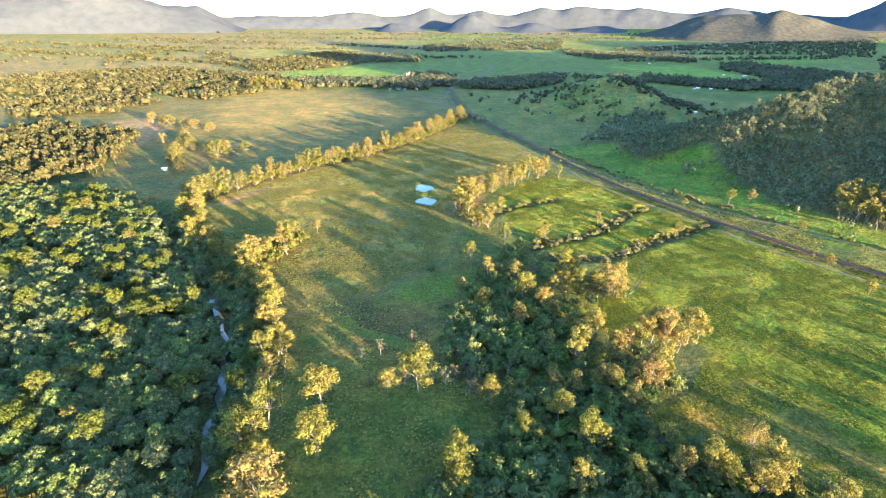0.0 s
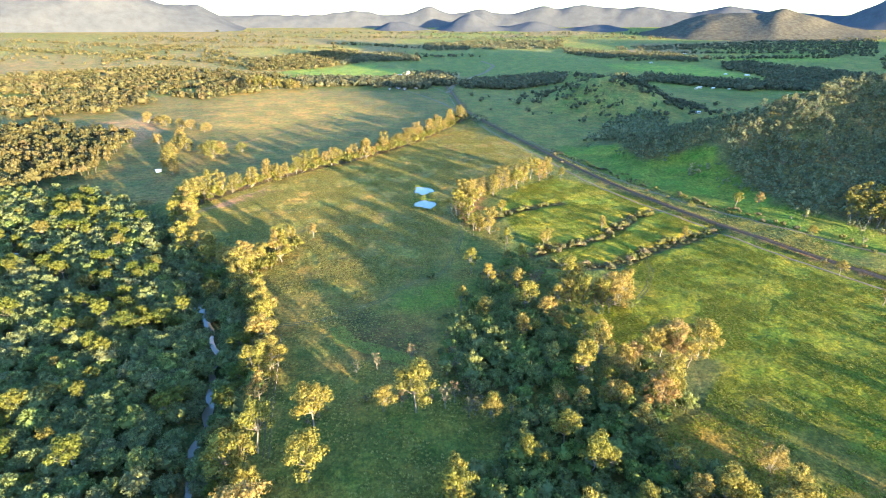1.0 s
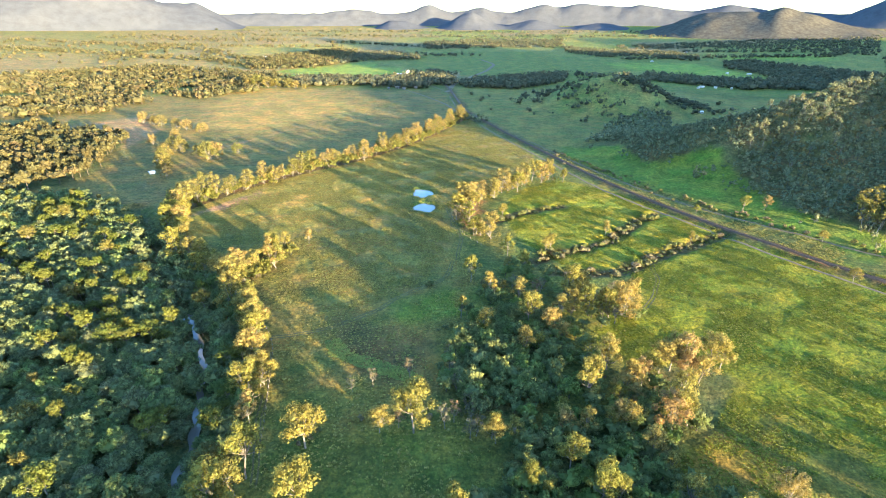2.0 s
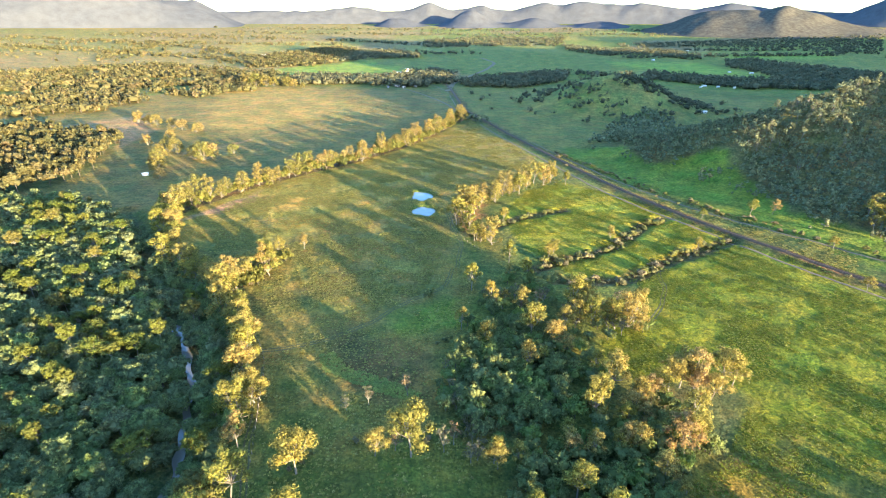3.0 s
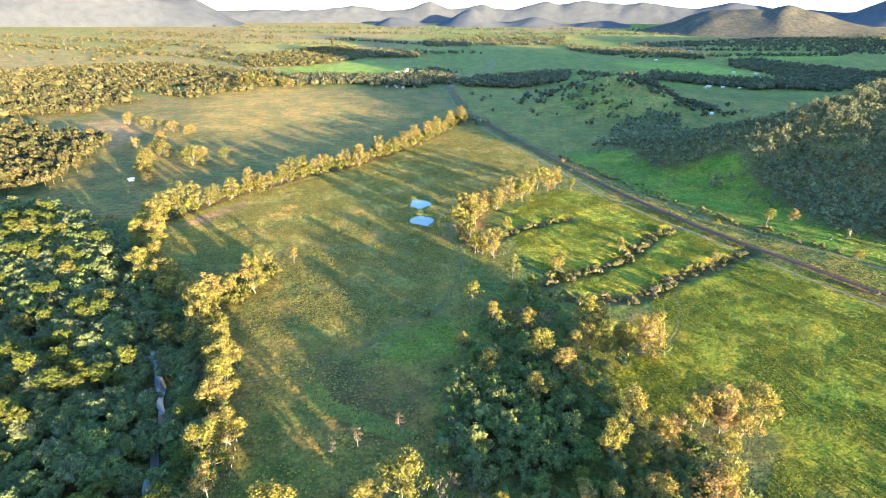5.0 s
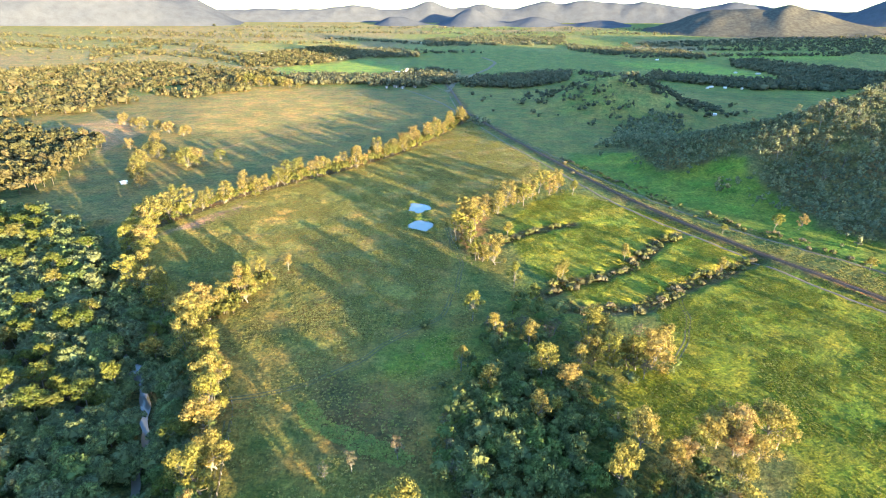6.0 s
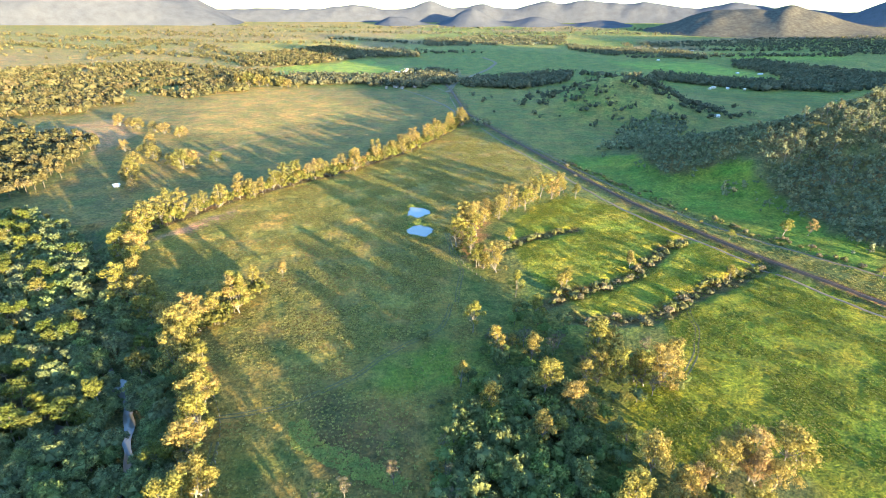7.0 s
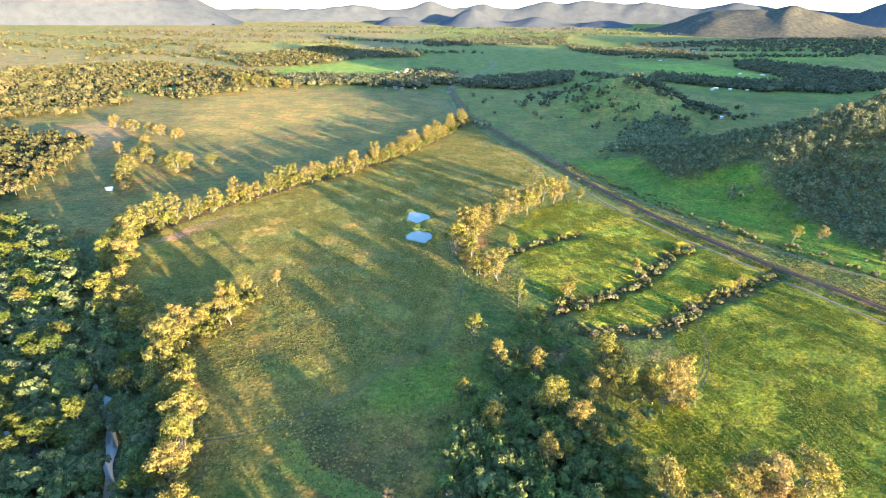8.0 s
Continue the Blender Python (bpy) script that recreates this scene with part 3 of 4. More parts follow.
strip("road", [(4, 1010), (20, 1180), (113, 1491), (156, 1711), (120, 1900)], [(-5, 0.05), (-4.5, 0.25), (4.5, 0.25), (5, 0.05)], TRACK, "pale dirt road curving into the far fields", "road", step=12.0)
strip("road", [(-100, 1075), (-40, 960), (0, 860), (22, 770)], [(-2, 0.02), (-1.8, 0.15), (1.8, 0.15), (2, 0.02)], TRACK, "pale farm track to the homestead", "track", step=8.0)


for line in ([(-72, 192), (-60, 195), (-49, 199), (-33, 211), (-16, 233), (2, 247), (6, 268)], [(4, 352), (5, 330), (12, 302), (8, 268)],
             [(90, 214), (104, 232), (113, 250), (116, 268), (122, 280)], [(-68, 182), (-60, 150), (-52, 118)]):
    for side in (-0.8, 0.8):
        strip("track", line, [(side - 0.3, 0.03), (side, 0.07), (side + 0.3, 0.03)], FAINT, "worn wheel track through the pasture grass", "track", step=2.0, wobble=0.6)


# ---- mountains that close the valley ----
def build_mountains():
    """Each range: bearing span, distance, ridge bumps (bearing, height, width in degrees), depth."""
    ranges = [
        (-66, -16, 4350, [(-39, 120, 6), (-31.4, 235, 6.5), (-24, 110, 3), (-48, 150, 8), (-58, 150, 8)], 460, "broad hazy mountain closing the valley"),
        (-30, 44, 4700, [(5, 125, 60), (-2.1, 55, 1.6), (3.2, 45, 1.6), (9.8, 35, 1.4), (13.2, 40, 2), (17.5, 38, 3), (21, 25, 2), (26.9, 35, 2.5), (-16.7, 15, 3), (-9.5, 15, 2)], 240, "long range of wooded mountains coloured pale haze blue"),
        (-10, 24, 4250, [(-5.4, 85, 3), (2.3, 125, 2.6), (8.8, 80, 3), (15.6, 65, 3)], 330, "low wooded foothills before the range"),
        (15, 43, 3900, [(19, 17, 2.5), (22, 39, 2.5), (24.5, 89, 2.5), (27, 97, 2.5), (29.5, 87, 2.5), (30.9, 23, 0.9), (32, 99, 2.5), (34.5, 58, 2.5), (37.5, 40, 2.5)], 520, "wooded hill with a sunlit flank"),
        (32, 70, 4600, [(42, 340, 5.5), (54, 300, 7)], 300, "steep dark mountain peak"),
    ]
    for a0, a1, dist, bumps, deep, label in ranges:
        na, nr = int((a1 - a0) * 6), 26
        az = np.radians(np.linspace(a0, a1, na))[None]
        q = np.linspace(-1, 1, nr)[:, None]
        r = dist + deep * q
        h = sum(b[1] * np.exp(-((np.degrees(az) - b[0]) / b[2]) ** 2) for b in bumps)
        edge = np.clip(np.minimum(np.degrees(az) - a0, a1 - np.degrees(az)) / 4, 0, 1)
        x, y = r * np.sin(az), r * np.cos(az)
        spur = 1 + 0.10 * waves(x, y, 620, 1) + 0.05 * waves(x, y, 260, 5)
        z = far_rise(x, y) - 30 + (h * edge) * np.clip(1.04 - np.abs(q) ** 1.3, 0, 1) * spur + edge * 5 * waves(x, y, 260, 9)
        v = np.stack([x, y, z], -1).reshape(-1, 3)
        i = (np.arange(nr - 1)[:, None] * na + np.arange(na - 1)[None]).ravel()
        # ranges past 4 km take the haze-tinted colour
        tagged(new("mountain", mesh_from("mountain", v, np.stack([i, i + na, i + na + 1, i + 1], 1), HILL_WOODS if dist < 4000 else HAZE_BLUE_FOREST, smooth=True)), label, "mountain", kind="structure")


build_mountains()


# ---- planting ----
def at_ground(x, y):
    return float(height(np.array([x]), np.array([y]))[0])


def along(line, step, spread, r, ends=True):
    """Uneven points along a polyline."""
    out = []
    for (ax, ay), (bx, by) in zip(line[:-1], line[1:]):
        n = max(1, int(math.hypot(bx - ax, by - ay) / step))
        for k in range(n):
            t = (k + r.uniform(0.1, 0.9)) / n
            out.append((ax + (bx - ax) * t + r.normal() * spread, ay + (by - ay) * t + r.normal() * spread))
    return out


def scatter(pts, spacing, r):
    """Jittered grid points inside an outline."""
    p = np.array(pts, float)
    xs = np.arange(p[:, 0].min(), p[:, 0].max(), spacing)
    ys = np.arange(p[:, 1].min(), p[:, 1].max(), spacing)
    gx, gy = np.meshgrid(xs, ys)
    gx = gx + r.uniform(-0.5, 0.5, gx.shape) * spacing
    gy = gy + r.uniform(-0.5, 0.5, gy.shape) * spacing
    k = inside(gx, gy, pts)
    return np.stack([gx[k], gy[k]], 1)


def strew(name, templates, pts, scale, mats, label, category, r, sink=0.0, squash=0.15):
    """One joined mesh of many copies: templates are (vertices, tris, quads, face materials)."""
    pts = np.asarray(pts, float)
    z = height(pts[:, 0], pts[:, 1]) - sink
    pick = r.integers(0, len(templates), len(pts))
    vs, f3s, f4s, m3s, m4s, tints, n = [], [], [], [], [], [], 0
    for k, (v, f3, f4, m3, m4) in enumerate(templates):
        idx = np.where(pick == k)[0]
        if not len(idx):
            continue
        w = r.uniform(0, 2 * math.pi, len(idx))
        s = r.uniform(scale[0], scale[1], len(idx))
        sz = s * r.uniform(1 - squash, 1 + squash, len(idx))
        x = (v[None, :, 0] * np.cos(w)[:, None] - v[None, :, 1] * np.sin(w)[:, None]) * s[:, None] + pts[idx, 0:1]
        y = (v[None, :, 0] * np.sin(w)[:, None] + v[None, :, 1] * np.cos(w)[:, None]) * s[:, None] + pts[idx, 1:2]
        zz = v[None, :, 2] * sz[:, None] + z[idx][:, None]
        vs.append(np.stack([x, y, zz], -1).reshape(-1, 3))
        off = n + np.arange(len(idx))[:, None, None] * len(v)
        f3s.append((f3[None] + off).reshape(-1, 3))
        f4s.append((f4[None] + off).reshape(-1, 4))
        m3s.append(np.tile(m3, len(idx))), m4s.append(np.tile(m4, len(idx)))
        tints.append(np.repeat(r.uniform(0, 1, len(idx)), len(v)))
        n += len(idx) * len(v)
    me = mesh_from(name, np.concatenate(vs), [np.concatenate(f3s), np.concatenate(f4s)], mats,
                   np.concatenate(m3s + m4s), np.concatenate(tints))
    return tagged(new(name, me), label, category, kind="stuff")


def joined(wood, crown):
    wv, w3, w4 = wood.arrays()
    cv, c3, c4 = crown.arrays()
    n = len(wv)
    return (np.concatenate([wv, cv]), np.concatenate([w3, c3 + n]), np.concatenate([w4, c4 + n]),
            np.r_[np.zeros(len(w3), int), np.ones(len(c3), int)], np.r_[np.zeros(len(w4), int), np.ones(len(c4), int)])


TR = np.random.default_rng(11)
FOREST_T = [joined(*bush_shape(TR, 8.6, 4.9, 18, 22, 0.55, False, 0.6)) for _ in range(4)]
NEAR_T = [joined(*bush_shape(TR, 8.6, 4.9, 28, 46, 0.31, False, 0.5)) for _ in range(5)]
UNDER_T = [joined(*bush_shape(TR, 6.0, 3.2, 13, 27, 0.31, False, 0.62)) for _ in range(4)]
FAR_UNDER_T = [joined(*bush_shape(TR, 6.0, 3.2, 8, 13, 0.6, False, 0.8)) for _ in range(4)]
BLOCK_T = [joined(*bush_shape(TR, 10.0, 4.4, 8, 20, 0.95, False, 0.9)) for _ in range(5)]
MID_T = [joined(*gum_shape(TR, 12.0, 4.2, 8, 16, 1.0, 0.3)) for _ in range(4)]
HILL_T = [joined(*bush_shape(TR, 9.5, 3.2, 6, 12, 0.74, False, 0.75)) for _ in range(5)]


TALL_T = [joined(*gum_shape(TR, 14.0, s, 17, 76, 0.34, 0.5)) for s in (3.6, 4.4, 5.0, 4.0)]


def far_shape(r):
    wood, crown = Soup(), Soup()
    tube(wood, [(0, 0, -1), (0, 0, 4)], [0.4, 0.3], 3)
    cs = [np.array([r.normal() * 2.8, r.normal() * 2.8, r.uniform(2.0, 5.5)]) for _ in range(3)]
    leaves(crown, cs, [2.6, 2.4, 2.2], 9, 1.35, r, 0.9, 1.1, True)
    cores(crown, cs[:1], [3.9], r, 0.75)
    return joined(wood, crown)


FAR_T = [far_shape(TR) for _ in range(4)]


def clear_of(p, line, d):
    return p[poly_dist(p[:, 0], p[:, 1], line) > d]


PR = np.random.default_rng(23)
# the part of the forest that lies in view or shades it
NEAR_FOREST = [(-338, 352), (-284, 362), (-262, 366), (-215, 335), (-168, 303), (-140, 263), (-108, 236), (-85, 210), (-72, 182), (-64, 145),
               (-57, 118), (-50, 82), (-130, 82), (-200, 170), (-300, 288)]
p = clear_of(clear_of(scatter(NEAR_FOREST, 6.2, PR), CREEK, 2.3), BRANCH, 2.6)
for shapes, q in ((NEAR_T, p[(p[:, 1] < 218) & (p[:, 0] > -200)]), (FOREST_T, p[(p[:, 1] >= 218) | (p[:, 0] <= -200)])):
    strew("forest_canopy", shapes, q, (0.82, 1.15), [DARK_BARK, FOREST_LEAF], "dense dark green creekside forest canopy", "forest", PR)
p = scatter(LEFT_BLOCK, 9.2, PR)
p = p[p[:, 0] > -500]
strew("woodland", BLOCK_T, p, (0.7, 1.6), [DARK_BARK, BLOCK_LEAF], "block of golden lit gum woodland beyond the pasture", "woodland", PR)
p = np.concatenate([scatter(THICKET, 3.7, PR), scatter(LOW_BELT, 4.2, PR), scatter(UPPER_BELT, 8.2, PR), scatter([q for q in CORNER if q[0] < 92], 5.0, PR), scatter([(44, 150), (47, 202), (63, 197), (64, 176), (58, 152)], 6.5, PR)])
p = np.concatenate([p[p[:, 1] > 80], np.array(along(THICKET + THICKET[:1], 4.0, 3.0, PR))])
strew("undergrowth", UNDER_T, p, (0.65, 1.5), [DARK_BARK, THICKET_LEAF], "dense shaded thicket of dark green shrubs", "thicket", PR)
p = np.array(along(HEDGE, 1.7, 3.4, PR) + along([(-101, 234), (-94, 254), (-88, 276)], 1.8, 2.6, PR))
strew("hedge_undergrowth", FAR_UNDER_T, p, (0.6, 1.7), [DARK_BARK, HEDGE_LEAF], "low scrub along the foot of the tree row", "scrub", PR)
p = np.array(along([(97, 436), (67, 412), (45, 391), (25, 373), (13, 350), (15, 322), (24, 302)], 2.6, 3.0, PR))
strew("belt_undergrowth", FAR_UNDER_T, p, (0.25, 0.6), [DARK_BARK, HEDGE_LEAF], "low scrub below the belt of tall gums", "scrub", PR)

HILL_AREA = [(182, 512), (184, 466), (207, 459), (224, 462), (236, 455), (246, 430), (235, 396), (228, 364), (241, 356), (240, 333), (255, 321), (272, 315),
             (300, 290), (420, 270), (520, 420), (560, 600), (430, 640), (300, 560), (217, 600), (186, 610)]
p = scatter(HILL_AREA, 5.5, PR)
d = np.where(p[:, 0] < 285, 4.0 * waves(p[:, 0], p[:, 1], 22, 3), -1.0)
p = p[poly_dist(p[:, 0], p[:, 1], HILL_AREA, True) > d]
p = p[(p[:, 1] > 330) | (PR.uniform(size=len(p)) < 0.8)]
strew("hill_forest", HILL_T, p, (0.6, 1.1), [DARK_BARK, HILL_LEAF], "grey green eucalypt forest covering the hillside", "forest", PR)
p = scatter([(198, 420), (212, 436), (224, 430), (222, 416), (208, 412)], 5.5, PR)
strew("hill_foot_clump", HILL_T, p, (0.45, 0.9), [DARK_BARK, HILL_LEAF], "small clumps of grey green scrub on the hill's green foot", "scrub", PR)
# sparse trees on the unseen spur break up its shadow edge
p = scatter([(430, 60), (640, -20), (960, 60), (900, 380), (640, 380), (480, 250)], 24, PR)
strew("hill_forest", HILL_T, p, (0.9, 1.3), [DARK_BARK, HILL_LEAF], "open eucalypt forest on the hill's unseen shade-casting southern spur", "forest", PR)

HIGH_T = [joined(*gum_shape(TR, 14.0, s, 10, 24, 0.5, 0.45)) for s in (2.6, 3.2, 3.0)]
p = scatter([(246, 432), (262, 404), (300, 396), (345, 425), (420, 470), (420, 520), (345, 492), (300, 478), (262, 486)], 10.5, PR)
p = p[waves(p[:, 0], p[:, 1], 40, 13) > -0.3]
strew("hill_treetops", HIGH_T, p, (0.6, 0.95), [BARK, HILL_LEAF], "tall sunlit gums standing above the hillside forest", "forest", PR)
p = scatter([(262, 312), (266, 330), (280, 345), (310, 330), (345, 300), (318, 262), (280, 290)], 5.6, PR)
strew("hill_gums", HIGH_T, p, (0.75, 1.15), [BARK, GUM_LEAF], "golden lit gums at the foot of the wooded hill", "trees", PR)

# far woods and tree lines
BELTS = [([(-639, 1710), (-513, 2105), (-444, 2252), (-299, 2054), (-92, 1974), (-86, 1834), (-257, 1769), (-321, 1628), (-360, 1476), (-524, 1402)], 15),
         ([(-342, 1220), (-190, 1225), (-40, 1320), (21, 1264), (19, 1128), (-170, 1095), (-297, 1058)], 10.5),
         ([(32, 1184), (121, 1283), (232, 1385), (312, 1426), (270, 1226), (148, 1082), (36, 1092)], 11),
         ([(550, 1466), (588, 1377), (684, 1339), (760, 1301), (872, 1372), (783, 1153), (638, 1131), (543, 1239), (488, 1297)], 12)]
FAR_BELTS = [([(957, 1847), (1069, 1913), (1092, 1726), (1137, 1661), (1191, 1474), (1017, 1254), (768, 1114), (783, 1230), (877, 1478), (870, 1675)], 14),
             ([(554, 2560), (705, 2356), (969, 2289), (927, 1947), (866, 1901), (781, 2097), (572, 2049), (506, 2333)], 20),
             ([(808, 2617), (1498, 2863), (2089, 3099), (2528, 3192), (1693, 2112), (1499, 2106), (1499, 2386), (1305, 2486), (793, 2483)], 23),
             ([(-119, 2822), (189, 3103), (676, 3144), (547, 2529), (152, 2468), (-97, 2314)], 22),
             ([(-1700, 2600), (-1050, 2560), (-700, 2720), (-760, 2850), (-1700, 2950)], 36),
             ([(1250, 1500), (1191, 1474), (1017, 1254), (1300, 1300), (2000, 1700), (2000, 2100), (1700, 2100)], 24)]
far = []
for outline, gap in BELTS + FAR_BELTS:
    q = scatter(outline, gap, PR)
    far.append(q[waves(q[:, 0], q[:, 1], 90, 8) > np.where(gap > 20, -0.2, -0.75)])
far += [np.stack([PR.normal(-88, 26, 40), PR.normal(1080, 12, 40)], 1), along([(312, 1420), (430, 1340), (490, 1290)], 6, 14, PR),
        along([(-80, 1350), (-40, 1420), (20, 1390)], 7, 14, PR), along([(100, 2050), (-80, 2020), (-300, 2150)], 10, 22, PR),
        along([(-1500, 2250), (-900, 2050), (-640, 1720)], 12, 26, PR),
        along([(-1300, 3150), (-500, 3250), (600, 3350), (2000, 3300)], 12, 50, PR), along([(-1400, 3600), (-200, 3800), (900, 3700), (2400, 3500)], 15, 70, PR)]
far += [along([(-1700, 1950), (-1150, 1800), (-700, 1640), (-520, 1500)], 8, 22, PR), along([(-1900, 2350), (-1200, 2280), (-760, 2330), (-480, 2420)], 11, 18, PR),
        along([(-600, 2700), (-300, 2600), (-120, 2480)], 10, 20, PR), along([(-1000, 1560), (-1080, 1800), (-1150, 2250)], 11, 12, PR),
        along([(640, 1960), (1000, 2060), (1500, 2080)], 9, 10, PR), along([(1010, 2330), (1500, 2300)], 10, 10, PR)]
sparse = scatter([(-1900, 1500), (-760, 1430), (-640, 1700), (-1000, 2200), (-1900, 2300)], 46, PR)
far.append(sparse[waves(sparse[:, 0], sparse[:, 1], 200, 8) > 0.1])
p = np.concatenate([np.array(a) for a in far])
# western belts get the sun-warmed leaf colour, the others the greyer one
west = p[:, 0] < -330
strew("tree_line", FAR_T, p[~west], (1.2, 2.2), [DARK_BARK, WOOD_LEAF], "distant dark tree belts between the crop fields", "trees", PR)
strew("tree_line", FAR_T, p[west], (1.1, 2.0), [DARK_BARK, BLOCK_LEAF], "distant sunlit tree belts across the western plain", "trees", PR)
woods = scatter([(-1000, 1130), (-571, 660), (-440, 740), (-480, 900), (-400, 850), (-374, 930), (-289, 1024), (-362, 1243), (-744, 1412)], 11.5, PR)
woods = woods[waves(woods[:, 0], woods[:, 1], 120, 8) > -0.2]
strew("woodland", FAR_T, woods, (1.1, 2.0), [DARK_BARK, BLOCK_LEAF], "golden lit open woodland on the far plain", "woodland", PR)
kn = np.stack([PR.normal(KNOLL[0], 85, 420), PR.normal(KNOLL[1] + 10, 75, 420)], 1)
kn = kn[waves(kn[:, 0], kn[:, 1], 70, 11) > 0.0]
flank = np.array(along([(215, 950), (268, 925), (320, 915), (355, 880), (385, 850), (400, 815)], 1.1, 17, PR) + along([(150, 860), (185, 905), (230, 945)], 3, 18, PR))
kn = np.concatenate([kn, flank])
strew("knoll_trees", FAR_T, kn, (0.6, 1.25), [DARK_BARK, WOOD_LEAF], "scattered trees on the grassy knoll", "trees", PR)
p = np.concatenate([scatter([(150, 575), (186, 612), (217, 692), (295, 780), (325, 735), (262, 640), (217, 600), (186, 560)], 8, PR), np.array(along([(16, 745), (30, 735), (44, 700)], 3, 7, PR))])
strew("woodland", FAR_T, p, (0.6, 1.0), [DARK_BARK, HILL_LEAF], "shaded woodland at the foot of the hill", "woodland", PR)


# ---- single trees ----
def tree_kind(wood, crown, bark, leaf):
    return wood.mesh("trunk", bark, True), crown.mesh("crown", leaf)


TK = np.random.default_rng(31)
GUM_FORMS = ((5.2, 16, 0.34), (6.2, 18, 0.38), (4.6, 15, 0.3), (5.6, 15, 0.42), (4.8, 17, 0.28), (7.0, 19, 0.36))
BUSHY_FORMS = ((5.0, 19, 0.1), (5.6, 20, 0.06), (4.6, 17, 0.12), (5.2, 19, 0.16))
WIDE_FORMS = ((9.0, 20, 0.1), (10.0, 20, 0.14), (8.2, 20, 0.08))
GUMS = [tree_kind(*gum_shape(TK, 18.0, s, n, 105, 0.34, low), BARK, GUM_LEAF) for s, n, low in GUM_FORMS]
BUSHY = [tree_kind(*gum_shape(TK, 18.0, s, n, 98, 0.35, low), BARK, GUM_LEAF) for s, n, low in BUSHY_FORMS]
BROWNS = [tree_kind(*gum_shape(TK, 18.0, s, 17, 105, 0.34, low), BARK, BROWN_LEAF) for s, low in ((5.6, 0.25), (6.2, 0.2), (5.0, 0.3))]
SLENDER = [GUMS[0], GUMS[2], GUMS[4]]
# the same forms with coarser sprays, for trees far across the fields
FAR_GUMS = [tree_kind(*gum_shape(TK, 18.0, s, n, 42, 0.5, low), BARK, GUM_LEAF) for s, n, low in GUM_FORMS]
FAR_BUSHY = [tree_kind(*gum_shape(TK, 18.0, s, n, 44, 0.5, low), BARK, ROW_LEAF) for s, n, low in BUSHY_FORMS]
WIDE = [tree_kind(*gum_shape(TK, 18.0, s, n, 52, 0.62, low), BARK, ROW_LEAF) for s, n, low in WIDE_FORMS]
GREYS = [tree_kind(*gum_shape(TK, 12.0, s, 11, 26, 0.36, low, core=False), BARK, GREY_LEAF) for s, low in ((3.4, 0.25), (3.0, 0.3))]
SHRUBS = [tree_kind(*bush_shape(TK, 2.6, 1.9, 6, 30, 0.32), DARK_BARK, SHRUB_LEAF) for _ in range(4)]


def plant(kinds, tall, x, y, h, name, label, category, group, r):
    """A tree of that height on the ground, with trunk and crown as its parts."""
    trunk, crown = kinds[int(r.integers(0, len(kinds)))]
    s = h / tall
    ob = new(name)
    ob.empty_display_size = 0.5
    ob.matrix_basis = Matrix.LocRotScale((x, y, at_ground(x, y)), Euler((0, 0, r.uniform(0, 6.28))),
                                         (s * r.uniform(0.88, 1.12), s * r.uniform(0.88, 1.12), s))
    part("trunk", trunk, ob)
    part("crown", crown, ob)
    return tagged(ob, label, category, group)


def gum(x, y, h, label, group="", r=PR, kinds=None):
    kinds = kinds or GUMS
    if y > 325:
        kinds = FAR_BUSHY if kinds is BUSHY else FAR_GUMS if kinds is GUMS else kinds
    return plant(kinds, 18.0, x, y, h, "gum_tree", label, "tree", group, r)


# lone trees in the pasture
for x, y, h in ((-41, 134, 15), (-37, 112, 16), (-8, 141, 18), (18, 137, 9), (5, 104, 14)):
    gum(x, y, h * 1.12, "golden lit gum tree standing alone in the shaded pasture", "lone pasture gums", PR, [GUMS[1], GUMS[5]])
gum(-19, 141, 11, "small rounded orange lit tree beside bare saplings")
gum(-79, 289, 9.5, "small orange lit tree alone in the open field")
gum(-59, 113, 17, "broad spreading gum with golden crown at the forest edge", "", PR, [GUMS[5]])
gum(53, 157, 19, "tall pale gum with open crown above the thicket")
for x, y, h in ((10, 139, 9), (2, 143, 10), (-24, 163, 8), (-11, 168, 9), (-13, 143, 8), (-31, 160, 7), (5, 146, 9)):
    plant(GREYS, 12.0, x, y, h, "sapling", "thin grey half-bare sapling in the pasture", "tree", "grey saplings", PR)
for x, y, h in ((15, 245, 16), (37, 276, 14), (60, 283, 10), (43, 254, 14), (35, 257, 9), (23, 230, 14), (36, 224, 14), (30, 231, 9), (38, 204, 18), (53, 210, 14),
                (46, 197, 14), (18, 196, 14), (11, 197, 6), (9, 210, 12), (50, 192, 10), (34, 185, 13), (39, 185, 10), (59, 182, 11), (103, 310, 11), (151, 298, 10),
                (21, 308, 13), (41, 341, 11), (100, 424, 12), (63, 286, 11)):
    gum(x, y, h, "slender gum with golden lit crown along the gully", "gully gums", PR, SLENDER)
for x, y, h in ((61, 225, 20), (67, 227, 16), (62, 218, 14), (67, 214, 16), (73, 215, 13), (76, 213, 16), (81, 215, 19), (86, 219, 18)):
    gum(x, y, h, "bushy golden gum in the clump above the gully", "gully clump gums", PR, BUSHY)
